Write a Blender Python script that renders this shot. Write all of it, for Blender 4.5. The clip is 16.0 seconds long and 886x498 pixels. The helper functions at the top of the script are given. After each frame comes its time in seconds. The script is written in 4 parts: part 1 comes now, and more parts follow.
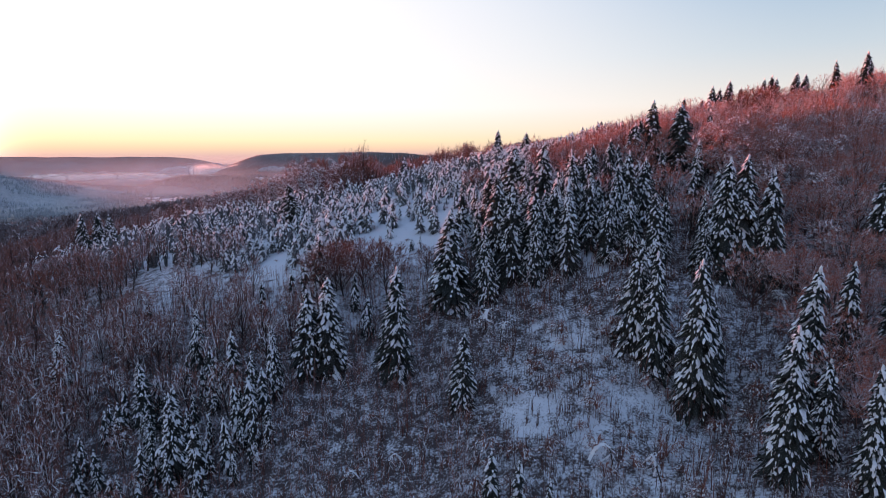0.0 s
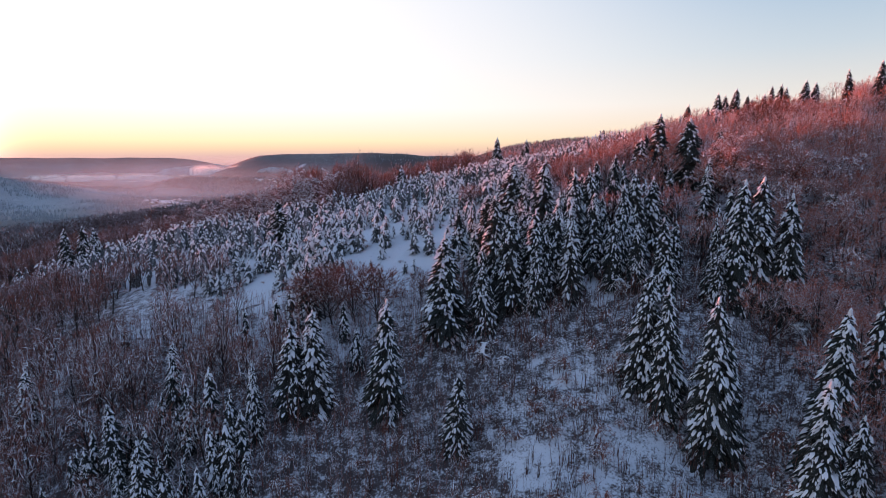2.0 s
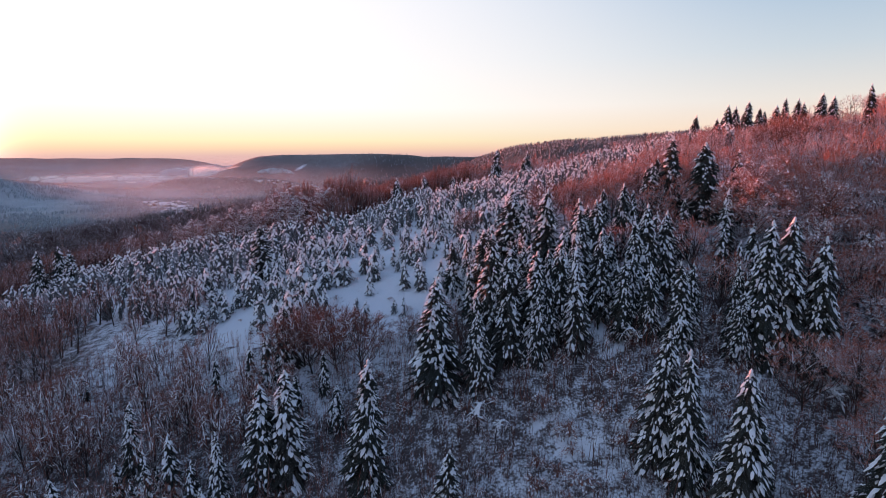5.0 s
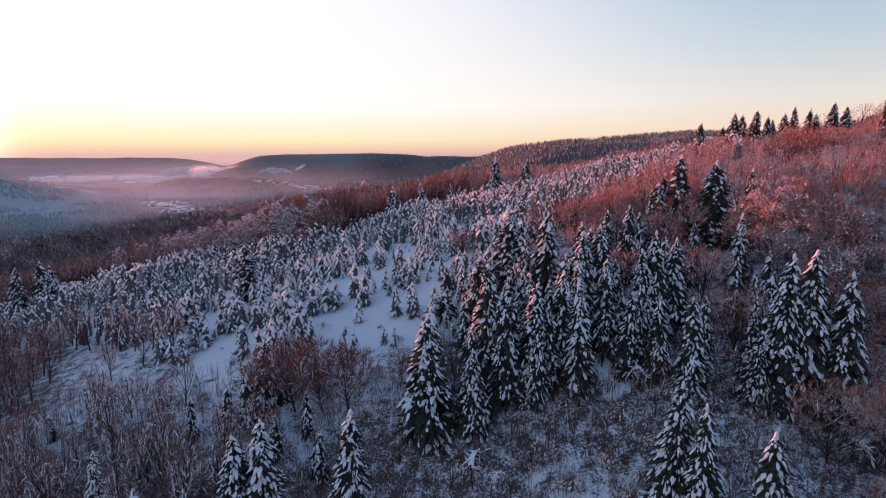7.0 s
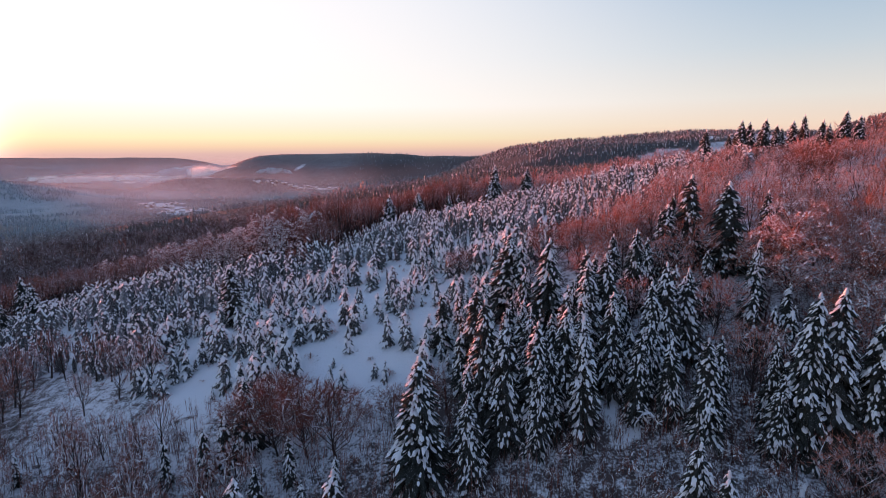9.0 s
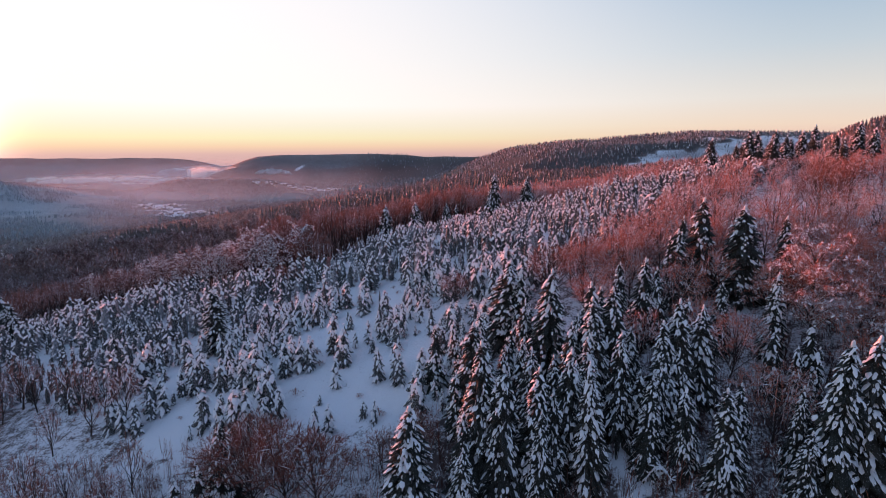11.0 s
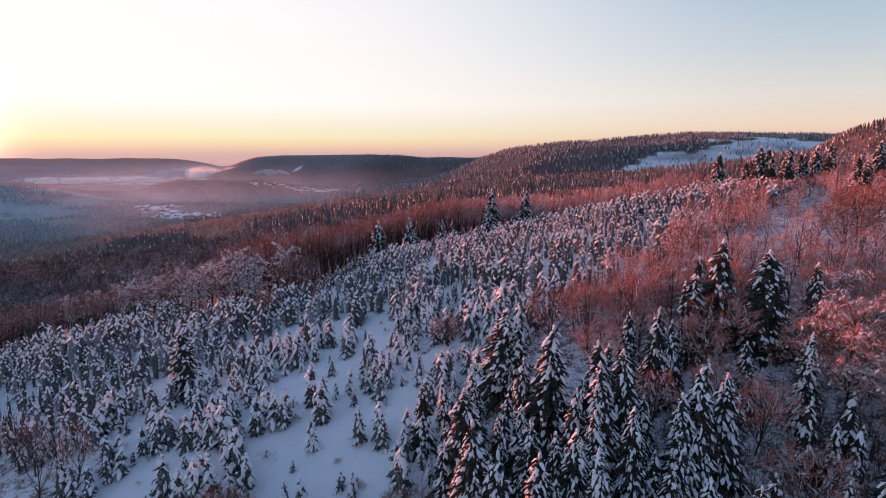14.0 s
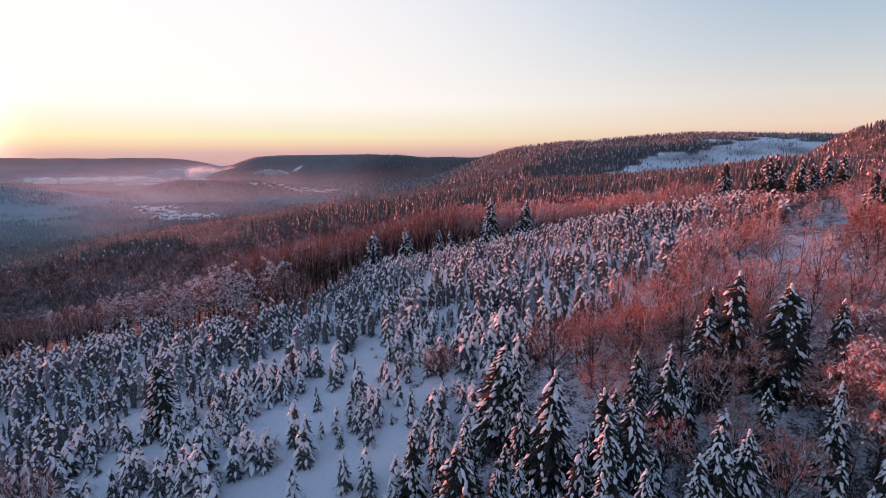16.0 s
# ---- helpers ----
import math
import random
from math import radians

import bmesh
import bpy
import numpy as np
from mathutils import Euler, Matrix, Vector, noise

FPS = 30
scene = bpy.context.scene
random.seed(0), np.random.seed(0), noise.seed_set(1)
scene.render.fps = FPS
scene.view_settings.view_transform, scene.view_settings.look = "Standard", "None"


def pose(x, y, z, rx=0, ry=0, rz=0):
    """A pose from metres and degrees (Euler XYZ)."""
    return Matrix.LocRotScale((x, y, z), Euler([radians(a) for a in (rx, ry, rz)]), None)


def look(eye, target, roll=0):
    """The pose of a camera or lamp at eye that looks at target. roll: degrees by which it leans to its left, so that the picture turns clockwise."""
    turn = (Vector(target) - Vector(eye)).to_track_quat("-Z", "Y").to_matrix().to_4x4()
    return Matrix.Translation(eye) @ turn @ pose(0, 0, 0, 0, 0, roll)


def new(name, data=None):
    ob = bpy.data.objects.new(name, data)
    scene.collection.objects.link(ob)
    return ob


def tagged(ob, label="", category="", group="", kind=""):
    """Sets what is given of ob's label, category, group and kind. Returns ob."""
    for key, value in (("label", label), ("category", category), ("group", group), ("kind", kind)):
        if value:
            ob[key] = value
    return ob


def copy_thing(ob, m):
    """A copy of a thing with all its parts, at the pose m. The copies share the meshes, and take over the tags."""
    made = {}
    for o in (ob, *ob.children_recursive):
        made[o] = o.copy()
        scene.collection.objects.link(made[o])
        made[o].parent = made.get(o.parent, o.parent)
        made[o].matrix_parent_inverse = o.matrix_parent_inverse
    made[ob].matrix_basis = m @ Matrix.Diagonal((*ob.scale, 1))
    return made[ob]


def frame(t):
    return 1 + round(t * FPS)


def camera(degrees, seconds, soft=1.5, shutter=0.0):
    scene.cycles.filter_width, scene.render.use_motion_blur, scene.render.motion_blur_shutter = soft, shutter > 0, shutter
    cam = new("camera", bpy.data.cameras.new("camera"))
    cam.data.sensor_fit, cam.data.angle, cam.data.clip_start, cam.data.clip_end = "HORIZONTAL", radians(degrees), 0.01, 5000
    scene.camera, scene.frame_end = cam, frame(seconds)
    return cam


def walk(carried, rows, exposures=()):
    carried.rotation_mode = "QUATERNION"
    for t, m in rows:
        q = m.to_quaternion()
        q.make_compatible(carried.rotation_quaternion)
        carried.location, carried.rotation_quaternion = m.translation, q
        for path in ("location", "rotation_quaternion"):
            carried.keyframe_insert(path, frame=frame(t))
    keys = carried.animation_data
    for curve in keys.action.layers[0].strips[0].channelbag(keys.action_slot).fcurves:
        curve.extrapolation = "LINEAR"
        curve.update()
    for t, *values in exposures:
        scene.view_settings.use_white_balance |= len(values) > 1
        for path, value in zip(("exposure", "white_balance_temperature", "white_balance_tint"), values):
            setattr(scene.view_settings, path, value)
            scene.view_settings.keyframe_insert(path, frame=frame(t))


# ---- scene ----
cam = camera(77.2, 16.0, soft=0.6)
METRES, EYE, TILT, LEAN, TURN = 65.0, 40.0, -10.0, 0.0, 0.0
ROWS = [
    (0.0, 0.0, 0.0, 0.0, 0.0, 0.0, -0.0),
    (0.5, 0.004, 0.0251, 0.0179, 0.01, 0.01, -0.01),
    (1.0, 0.0077, 0.0501, 0.0359, 0.01, 0.02, -0.02),
    (1.5, 0.0116, 0.0752, 0.0542, 0.01, 0.02, -0.0),
    (2.0, 0.0155, 0.1003, 0.0723, 0.01, 0.02, 0.02),
    (2.5, 0.0194, 0.125, 0.0906, 0.01, 0.01, 0.0),
    (3.0, 0.0231, 0.1501, 0.1087, 0.02, 0.01, -0.01),
    (3.5, 0.0276, 0.1756, 0.1272, 0.05, 0.01, -0.0),
    (4.0, 0.0312, 0.2012, 0.1452, 0.06, 0.01, -0.01),
    (6.5, 0.0539, 0.3289, 0.2382, 0.12, -0.09, -0.0),
    (7.0, 0.0581, 0.3542, 0.2565, 0.11, -0.12, -0.01),
    (7.5, 0.0625, 0.3792, 0.2748, 0.12, -0.13, -0.01),
    (8.0, 0.0664, 0.4042, 0.2927, 0.12, -0.13, -0.01),
    (8.5, 0.0698, 0.4291, 0.3115, 0.12, -0.18, 0.03),
    (9.0, 0.0728, 0.4539, 0.3302, 0.13, -0.22, 0.06),
    (11.5, 0.091, 0.5801, 0.419, 0.13, -0.21, 0.03),
    (12.0, 0.0948, 0.6052, 0.437, 0.12, -0.21, 0.02),
    (12.5, 0.099, 0.6304, 0.4546, 0.12, -0.21, 0.03),
    (13.0, 0.1037, 0.6555, 0.4725, 0.12, -0.22, 0.02),
    (13.5, 0.1078, 0.6802, 0.4903, 0.1, -0.23, 0.01),
    (14.0, 0.1118, 0.7047, 0.5082, 0.07, -0.25, -0.01),
    (14.5, 0.1171, 0.73, 0.5255, 0.1, -0.24, -0.03),
    (15.0, 0.1206, 0.7547, 0.5431, 0.08, -0.27, -0.01),
    (15.5, 0.1244, 0.78, 0.56, 0.09, -0.3, -0.03),
    (16.0, 0.1289, 0.8059, 0.5775, 0.1, -0.33, -0.01),
]
walk(cam, [(t, pose(0, 0, EYE, TILT, LEAN, TURN) @ pose(METRES * x, METRES * y, METRES * z, 90 + pitch, roll, yaw)) for t, x, y, z, yaw, pitch, roll in ROWS],
     exposures=((0.0, 0.02, 6500, 14), (16.0, -0.15, 6500, 14)))

# ---- sky and sun ----
SUN_AZ, SUN_EL = -45.5, 1.4          # degrees from straight ahead (left is minus), and above the horizon
SUN_WAY = Vector((math.sin(radians(SUN_AZ)) * math.cos(radians(SUN_EL)),
                  math.cos(radians(SUN_AZ)) * math.cos(radians(SUN_EL)), math.sin(radians(SUN_EL))))


def node(tree, kind, **sets):
    n = tree.nodes.new(kind)
    for key, value in sets.items():
        if key == "op":
            n.operation = value
        elif key == "blend":
            n.blend_type = value
        else:
            n.inputs[key.replace("_", " ")].default_value = value
    return n


def ramp(tree, fac, stops):
    n = tree.nodes.new("ShaderNodeValToRGB")
    e = n.color_ramp.elements
    while len(e) < len(stops):
        e.new(0.5)
    for s, (p, c) in zip(e, stops):
        s.position, s.color = p, (*c, 1)
    tree.links.new(fac, n.inputs["Fac"])
    return n.outputs["Color"]


def maths(tree, op, a, b=None, clamp=False):
    n = tree.nodes.new("ShaderNodeMath")
    n.operation, n.use_clamp = op, clamp
    for i, v in enumerate((a, b)):
        if v is None:
            continue
        if isinstance(v, (int, float)):
            n.inputs[i].default_value = v
        else:
            tree.links.new(v, n.inputs[i])
    return n.outputs[0]


def mix(tree, fac, a, b, blend="MIX"):
    n = tree.nodes.new("ShaderNodeMix")
    n.data_type, n.blend_type = "RGBA", blend
    for i, v in ((0, fac), (6, a), (7, b)):
        if isinstance(v, (int, float)):
            n.inputs[i].default_value = v
        elif isinstance(v, tuple):
            n.inputs[i].default_value = (*v, 1)
        else:
            tree.links.new(v, n.inputs[i])
    return n.outputs[2]


def build_world():
    world = bpy.data.worlds.new("dusk_sky")
    scene.world = world
    world.use_nodes = True
    t = world.node_tree
    t.nodes.clear()
    co = t.nodes.new("ShaderNodeTexCoord")
    xyz = t.nodes.new("ShaderNodeSeparateXYZ")
    t.links.new(co.outputs["Generated"], xyz.inputs[0])
    up = maths(t, "ADD", maths(t, "MULTIPLY", xyz.outputs["Z"], 1.9), 0.05, True)
    # three vertical gradients: towards the glow, across it, and the dusk behind
    glow = ramp(t, up, [(0.0, (0.62, 0.42, 0.42)), (0.035, (0.80, 0.52, 0.47)), (0.058, (1.0, 0.72, 0.48)), (0.085, (1.02, 0.94, 0.58)),
                        (0.125, (1.02, 0.98, 0.78)), (0.19, (1.15, 1.10, 1.04)), (0.55, (1.1, 1.08, 1.08)), (0.8, (0.42, 0.53, 0.76)), (1.0, (0.235, 0.345, 0.57))])
    side = ramp(t, up, [(0.0, (0.42, 0.32, 0.36)), (0.04, (0.66, 0.41, 0.40)), (0.075, (0.88, 0.58, 0.47)), (0.12, (0.93, 0.74, 0.58)),
                        (0.20, (0.82, 0.79, 0.72)), (0.34, (0.58, 0.68, 0.74)), (0.52, (0.38, 0.54, 0.70)), (0.72, (0.31, 0.44, 0.66)), (1.0, (0.22, 0.335, 0.55))])
    back = ramp(t, up, [(0.0, (0.14, 0.12, 0.17)), (0.1, (0.24, 0.19, 0.27)), (0.3, (0.21, 0.25, 0.38)), (1.0, (0.21, 0.315, 0.52))])
    flat = math.hypot(SUN_WAY.x, SUN_WAY.y)
    dot = maths(t, "ADD", maths(t, "MULTIPLY", xyz.outputs["X"], SUN_WAY.x / flat), maths(t, "MULTIPLY", xyz.outputs["Y"], SUN_WAY.y / flat))
    warm = t.nodes.new("ShaderNodeMapRange")
    warm.interpolation_type = "SMOOTHSTEP"
    warm.inputs[1].default_value, warm.inputs[2].default_value = 0.12, 1.0
    t.links.new(dot, warm.inputs[0])
    far = t.nodes.new("ShaderNodeMapRange")
    far.interpolation_type = "SMOOTHSTEP"
    far.inputs[1].default_value, far.inputs[2].default_value = -0.75, 0.05
    t.links.new(dot, far.inputs[0])
    colour = mix(t, far.outputs[0], back, mix(t, warm.outputs[0], side, glow))
    # the aureole round the low sun
    toward = maths(t, "ADD", maths(t, "MULTIPLY", dot, math.cos(radians(SUN_EL))), maths(t, "MULTIPLY", xyz.outputs["Z"], math.sin(radians(SUN_EL))))
    halo = maths(t, "POWER", maths(t, "MAXIMUM", toward, 0.0), 380.0)
    colour = mix(t, 1.0, colour, mix(t, halo, (0.0, 0.0, 0.0), (12.0, 7.0, 5.0)), "ADD")
    air = t.nodes.new("ShaderNodeTexSky")
    air.sky_type, air.sun_disc, air.sun_elevation, air.sun_rotation = "NISHITA", False, radians(SUN_EL), radians(SUN_AZ)
    air.dust_density = 2.0
    low = t.nodes.new("ShaderNodeBackground")
    low.inputs["Strength"].default_value = 0.01
    t.links.new(air.outputs[0], low.inputs["Color"])
    high = t.nodes.new("ShaderNodeBackground")
    high.inputs["Strength"].default_value = 1.0
    t.links.new(colour, high.inputs["Color"])
    both = t.nodes.new("ShaderNodeAddShader")
    t.links.new(low.outputs[0], both.inputs[0])
    t.links.new(high.outputs[0], both.inputs[1])
    out = t.nodes.new("ShaderNodeOutputWorld")
    t.links.new(both.outputs[0], out.inputs["Surface"])


build_world()
sun_data = bpy.data.lights.new("sun", "SUN")
sun_data.energy, sun_data.color, sun_data.angle = 15.0, (1.0, 0.20, 0.105), radians(4.0)
sun = new("sun", sun_data)
sun.matrix_world = look(SUN_WAY * 100, (0, 0, 0))


# ---- materials ----
def surface(name, rough=0.8):
    m = bpy.data.materials.new(name)
    m.use_nodes = True
    t = m.node_tree
    b = t.nodes["Principled BSDF"]
    b.inputs["Roughness"].default_value = rough
    return m, t, b


def noise_at(t, scale, detail=3.0, rough=0.55, co="Object"):
    c = t.nodes.new("ShaderNodeTexCoord")
    n = node(t, "ShaderNodeTexNoise", Scale=scale, Detail=detail, Roughness=rough)
    t.links.new(c.outputs[co], n.inputs["Vector"])
    return n.outputs["Fac"]


def bump(t, b, height, strength, distance):
    n = node(t, "ShaderNodeBump", Strength=strength, Distance=distance)
    t.links.new(height, n.inputs["Height"])
    t.links.new(n.outputs[0], b.inputs["Normal"])


def stepped(t, fac, lo, hi):
    n = t.nodes.new("ShaderNodeMapRange")
    n.interpolation_type = "SMOOTHSTEP"
    n.inputs[1].default_value, n.inputs[2].default_value = lo, hi
    t.links.new(fac, n.inputs[0])
    return n.outputs[0]


def snow_material():
    m, t, b = surface("snow", 0.65)
    big, fine = noise_at(t, 0.6), noise_at(t, 6.0, 4.0)
    c = mix(t, big, (0.86, 0.88, 0.91), (0.94, 0.95, 0.97))
    t.links.new(c, b.inputs["Base Color"])
    bump(t, b, fine, 0.5, 0.12)
    return m


def needle_material(name, rime):
    m, t, b = surface(name, 0.75)
    tint = t.nodes.new("ShaderNodeObjectInfo").outputs["Random"]
    grain = noise_at(t, 5.0, 4.0)
    c = mix(t, grain, (0.005, 0.009, 0.007), (0.022, 0.028, 0.018))
    c = mix(t, maths(t, "MULTIPLY", tint, 0.45), c, (0.026, 0.019, 0.013))
    frost = stepped(t, noise_at(t, 9.0, 3.0), 0.58 - 0.2 * rime, 0.72 - 0.2 * rime)
    c = mix(t, maths(t, "MULTIPLY", frost, 0.5 + 0.3 * rime), c, (0.62, 0.65, 0.70))
    t.links.new(c, b.inputs["Base Color"])
    bump(t, b, grain, 0.8, 0.15)
    return m


def bark_material():
    m, t, b = surface("bark", 0.9)
    grain = noise_at(t, 7.0, 4.0)
    t.links.new(mix(t, grain, (0.022, 0.015, 0.013), (0.09, 0.062, 0.052)), b.inputs["Base Color"])
    bump(t, b, grain, 0.6, 0.03)
    return m


def twig_material(name, frost, brown):
    m, t, b = surface(name, 0.85)
    g = t.nodes.new("ShaderNodeNewGeometry")
    fine = noise_at(t, 3.0, 4.0)
    c = mix(t, g.outputs["Random Per Island"], tuple(0.5 * v for v in brown), tuple(1.5 * v for v in brown))
    patchy = maths(t, "ADD", fine, maths(t, "MULTIPLY", maths(t, "SUBTRACT", noise_at(t, 0.14, 2.0), 0.5), 0.55))
    white = stepped(t, patchy, 0.62 - frost * 0.3, 0.72 - frost * 0.3)
    c = mix(t, maths(t, "MULTIPLY", white, 0.9), c, (0.66, 0.67, 0.72))
    t.links.new(c, b.inputs["Base Color"])
    return m


def ground_material():
    m, t, b = surface("snow_ground", 0.7)
    a = t.nodes.new("ShaderNodeAttribute")
    a.attribute_name = "wood"
    big, mid, fine = noise_at(t, 0.05, 4.0), noise_at(t, 0.6, 4.0), noise_at(t, 3.0, 3.0)
    white = mix(t, big, (0.74, 0.78, 0.85), (0.88, 0.90, 0.93))
    litter = mix(t, noise_at(t, 0.02, 3.0), (0.060, 0.043, 0.041), (0.125, 0.092, 0.088))
    # darker litter colour stands in for missing shade in the farther woods
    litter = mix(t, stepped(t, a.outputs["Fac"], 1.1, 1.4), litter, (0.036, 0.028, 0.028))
    grain = maths(t, "ADD", maths(t, "MULTIPLY", mid, 0.5), maths(t, "MULTIPLY", fine, 0.5))
    cover = stepped(t, maths(t, "ADD", grain, maths(t, "MULTIPLY", maths(t, "SUBTRACT", a.outputs["Fac"], 0.75), 0.5)), 0.42, 0.62)
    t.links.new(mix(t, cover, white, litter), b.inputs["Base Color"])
    bump(t, b, maths(t, "ADD", fine, maths(t, "MULTIPLY", mid, 2.0)), 0.5, 0.35)
    return m


SNOW, BARK = snow_material(), bark_material()
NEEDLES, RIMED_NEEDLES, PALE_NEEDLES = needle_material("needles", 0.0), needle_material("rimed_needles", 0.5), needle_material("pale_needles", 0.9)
# frosted twigs with the low sun's red put into their brown
SUN_RED_TWIGS = twig_material("frosted_sun_red_twigs", 0.50, (0.52, 0.18, 0.12))
BROWN_TWIGS = twig_material("far_brown_twigs", 0.30, (0.088, 0.054, 0.053))
HILL_TWIGS = twig_material("hill_twigs", 0.45, (0.078, 0.056, 0.060))
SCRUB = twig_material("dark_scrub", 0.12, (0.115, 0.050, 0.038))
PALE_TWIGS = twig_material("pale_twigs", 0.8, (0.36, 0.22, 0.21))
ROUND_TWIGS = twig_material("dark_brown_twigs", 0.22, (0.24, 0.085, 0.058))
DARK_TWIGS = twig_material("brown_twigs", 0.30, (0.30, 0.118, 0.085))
GROUND = ground_material()


# ---- landforms ----
def sstep(a, b, v):
    u = np.clip((v - a) / (b - a), 0, 1)
    return u * u * (3 - 2 * u)


def vnoise(x, y, size, seed=0):
    """Smooth value noise from 0 to 1 with cells of that size in metres."""
    x, y = np.asarray(x, float) / size + seed * 17.31, np.asarray(y, float) / size - seed * 9.77
    i, j = np.floor(x), np.floor(y)
    u, v = x - i, y - j
    u, v = u * u * (3 - 2 * u), v * v * (3 - 2 * v)

    def cell(a, b):
        h = np.sin(a * 127.1 + b * 311.7 + seed * 74.7) * 43758.5453
        return h - np.floor(h)
    return (cell(i, j) * (1 - u) + cell(i + 1, j) * u) * (1 - v) + (cell(i, j + 1) * (1 - u) + cell(i + 1, j + 1) * u) * v


def ridge(x, y, cx, cy, turn, length, width, top, foot=-120.0, sharp=2.0):
    """A long hill: its middle, the turn of its crest in degrees, half length, half width and height."""
    c, s = math.cos(radians(turn)), math.sin(radians(turn))
    u, v = (x - cx) * c + (y - cy) * s, -(x - cx) * s + (y - cy) * c
    r = np.abs(u / length) ** (2 * sharp) + np.abs(v / width) ** 2
    return foot + (top - foot) * np.exp(-0.7 * r)


def spur(x, y):
    """The near hillside: it climbs away from the valley to a flat shoulder and runs on gently behind it."""
    rise = -15 + 46 / (1 + np.exp(-(y - 95) / 22))
    tilt = 0.22 - 0.09 * sstep(220, 400, y)
    z = tilt * np.clip(x, -3000, 90) + 0.15 * np.clip(x - 90, 0, 260) + rise
    z -= 11 * sstep(205, 310, y)
    z -= 8 * sstep(195, 270, y) * sstep(60, 160, x)
    lip = 690 + 0.42 * np.clip(x + 500, -300, 600)
    z -= 0.02 * np.clip(y - 400, 0, 600) + 0.5 * np.maximum(0, y - lip) * sstep(420, 60, x)
    z -= 0.13 * np.maximum(0, y - 560) * sstep(80, 420, x)
    z -= 0.12 * np.maximum(0, -x - 520)
    for cx, cy, r, up in ((38, 75, 10, -4.5), (58, 96, 12, -3.5), (-64, 92, 26, 6.0), (-30, 87, 14, 2.0), (2, 82, 8, -1.5), (-82, 183, 30, 2.0)):
        z = z + up * np.exp(-((x - cx) ** 2 + (y - cy) ** 2) / (r * r))
    return z


def long_hill(x, y):
    """The wooded hill across the hollow: a quick rise from the valley, a level top, and a steep open face behind the hollow."""
    top = 216 / (1 + np.exp(-(x - 80) / 130)) + 24 * sstep(600, 1000, x)
    climb = 0.42 * sstep(-200, 600, y) + 0.10 * sstep(600, 1250, y) + 0.40 * sstep(1250, 1850, y) + 0.08 * sstep(1850, 2250, y)
    return -120 + top * climb * np.exp(-0.7 * (np.maximum(0, y - 2300) / 500) ** 2)


def ground(x, y):
    x, y = np.asarray(x, float), np.asarray(y, float)
    forms = [
        spur(x, y),
        long_hill(x, y),
        ridge(x, y, 960, 1120, 10, 260, 240, 121),
        ridge(x, y, -560, 3050, -6, 570, 400, 33, sharp=3.5),
        ridge(x, y, 260, 3150, 0, 900, 420, 17, sharp=2.0),
        ridge(x, y, -2500, 3700, 2, 1020, 350, 2, sharp=4.5),
        ridge(x, y, -1750, 1720, -10, 640, 330, -28),
        ridge(x, y, -850, 2200, -10, 310, 170, -53),
        ridge(x, y, 1600, 3600, 0, 1500, 700, 20),
        # this ridge and the next are unseen, added to block the low sun
        ridge(x, y, -1790, 1490, 51, 392, 250, 119),
        ridge(x, y, -1790, 1880, 51, 200, 190, 80),
    ]
    k, z = 9.0, 0.0
    for f in forms:
        z = z + np.exp(np.clip((f + 118) / k, -30, 60))
    z = -118 + k * np.log(1 + z)
    near = sstep(900, 300, np.hypot(x, y - 100))
    return z + near * (1.6 * (vnoise(x, y, 19, 1) - 0.5) + 0.6 * (vnoise(x, y, 6, 2) - 0.5)) + (1 - near) * 7 * (vnoise(x, y, 130, 3) - 0.5)


def shade_smooth(me):
    me.polygons.foreach_set("use_smooth", np.ones(len(me.polygons), bool))


def build_ground():
    ux, uy = np.linspace(-1, 1, 321), np.linspace(-0.42, 1, 341)
    gx = 4700 * np.sinh(5.5 * ux) / math.sinh(5.5)
    gy = 120 + 4500 * np.sinh(5.5 * uy) / math.sinh(5.5)
    X, Y = np.meshgrid(gx, gy)
    Z = ground(X, Y)
    n, m = X.shape
    co = np.stack([X, Y, Z], -1).reshape(-1, 3)
    i = np.arange(n * m).reshape(n, m)
    quads = np.stack([i[:-1, :-1], i[:-1, 1:], i[1:, 1:], i[1:, :-1]], -1).reshape(-1, 4)
    me = bpy.data.meshes.new("ground")
    fill(me, co, [quads])
    me.materials.append(GROUND)
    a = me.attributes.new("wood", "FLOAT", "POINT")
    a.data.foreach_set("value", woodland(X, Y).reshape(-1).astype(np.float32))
    shade_smooth(me)
    tagged(new("ground", me), "snow-covered hillside and valley with woods", "ground", kind="structure")


def fill(me, co, groups):
    """Writes points and faces (arrays of triangles or quads, one after another) into a mesh."""
    groups = [np.asarray(g) for g in groups if len(g)]
    loops = np.concatenate([g.reshape(-1) for g in groups])
    sizes = np.concatenate([np.full(len(g), g.shape[1]) for g in groups])
    me.vertices.add(len(co))
    me.vertices.foreach_set("co", np.asarray(co, np.float32).reshape(-1))
    me.loops.add(len(loops))
    me.loops.foreach_set("vertex_index", loops.astype(np.int32))
    me.polygons.add(len(sizes))
    me.polygons.foreach_set("loop_start", np.concatenate([[0], np.cumsum(sizes)[:-1]]).astype(np.int32))
    me.update(calc_edges=True)


# ---- where each kind of cover grows ----
def back_edge(x):
    """The far edge of the young plantation."""
    return np.interp(x, [-125, -83, -60, -29, -21, 20, 45, 90, 130], [215, 214, 205, 199, 264, 276, 270, 250, 240])


def front_edge(x):
    return np.interp(x, [-120, -70, -43, -10, 10, 30, 60, 110], [150, 140, 122, 114, 118, 150, 170, 200])


def plantation(x, y):
    return (y > front_edge(x)) & (y < back_edge(x)) & (x > -125) & (x < 105)


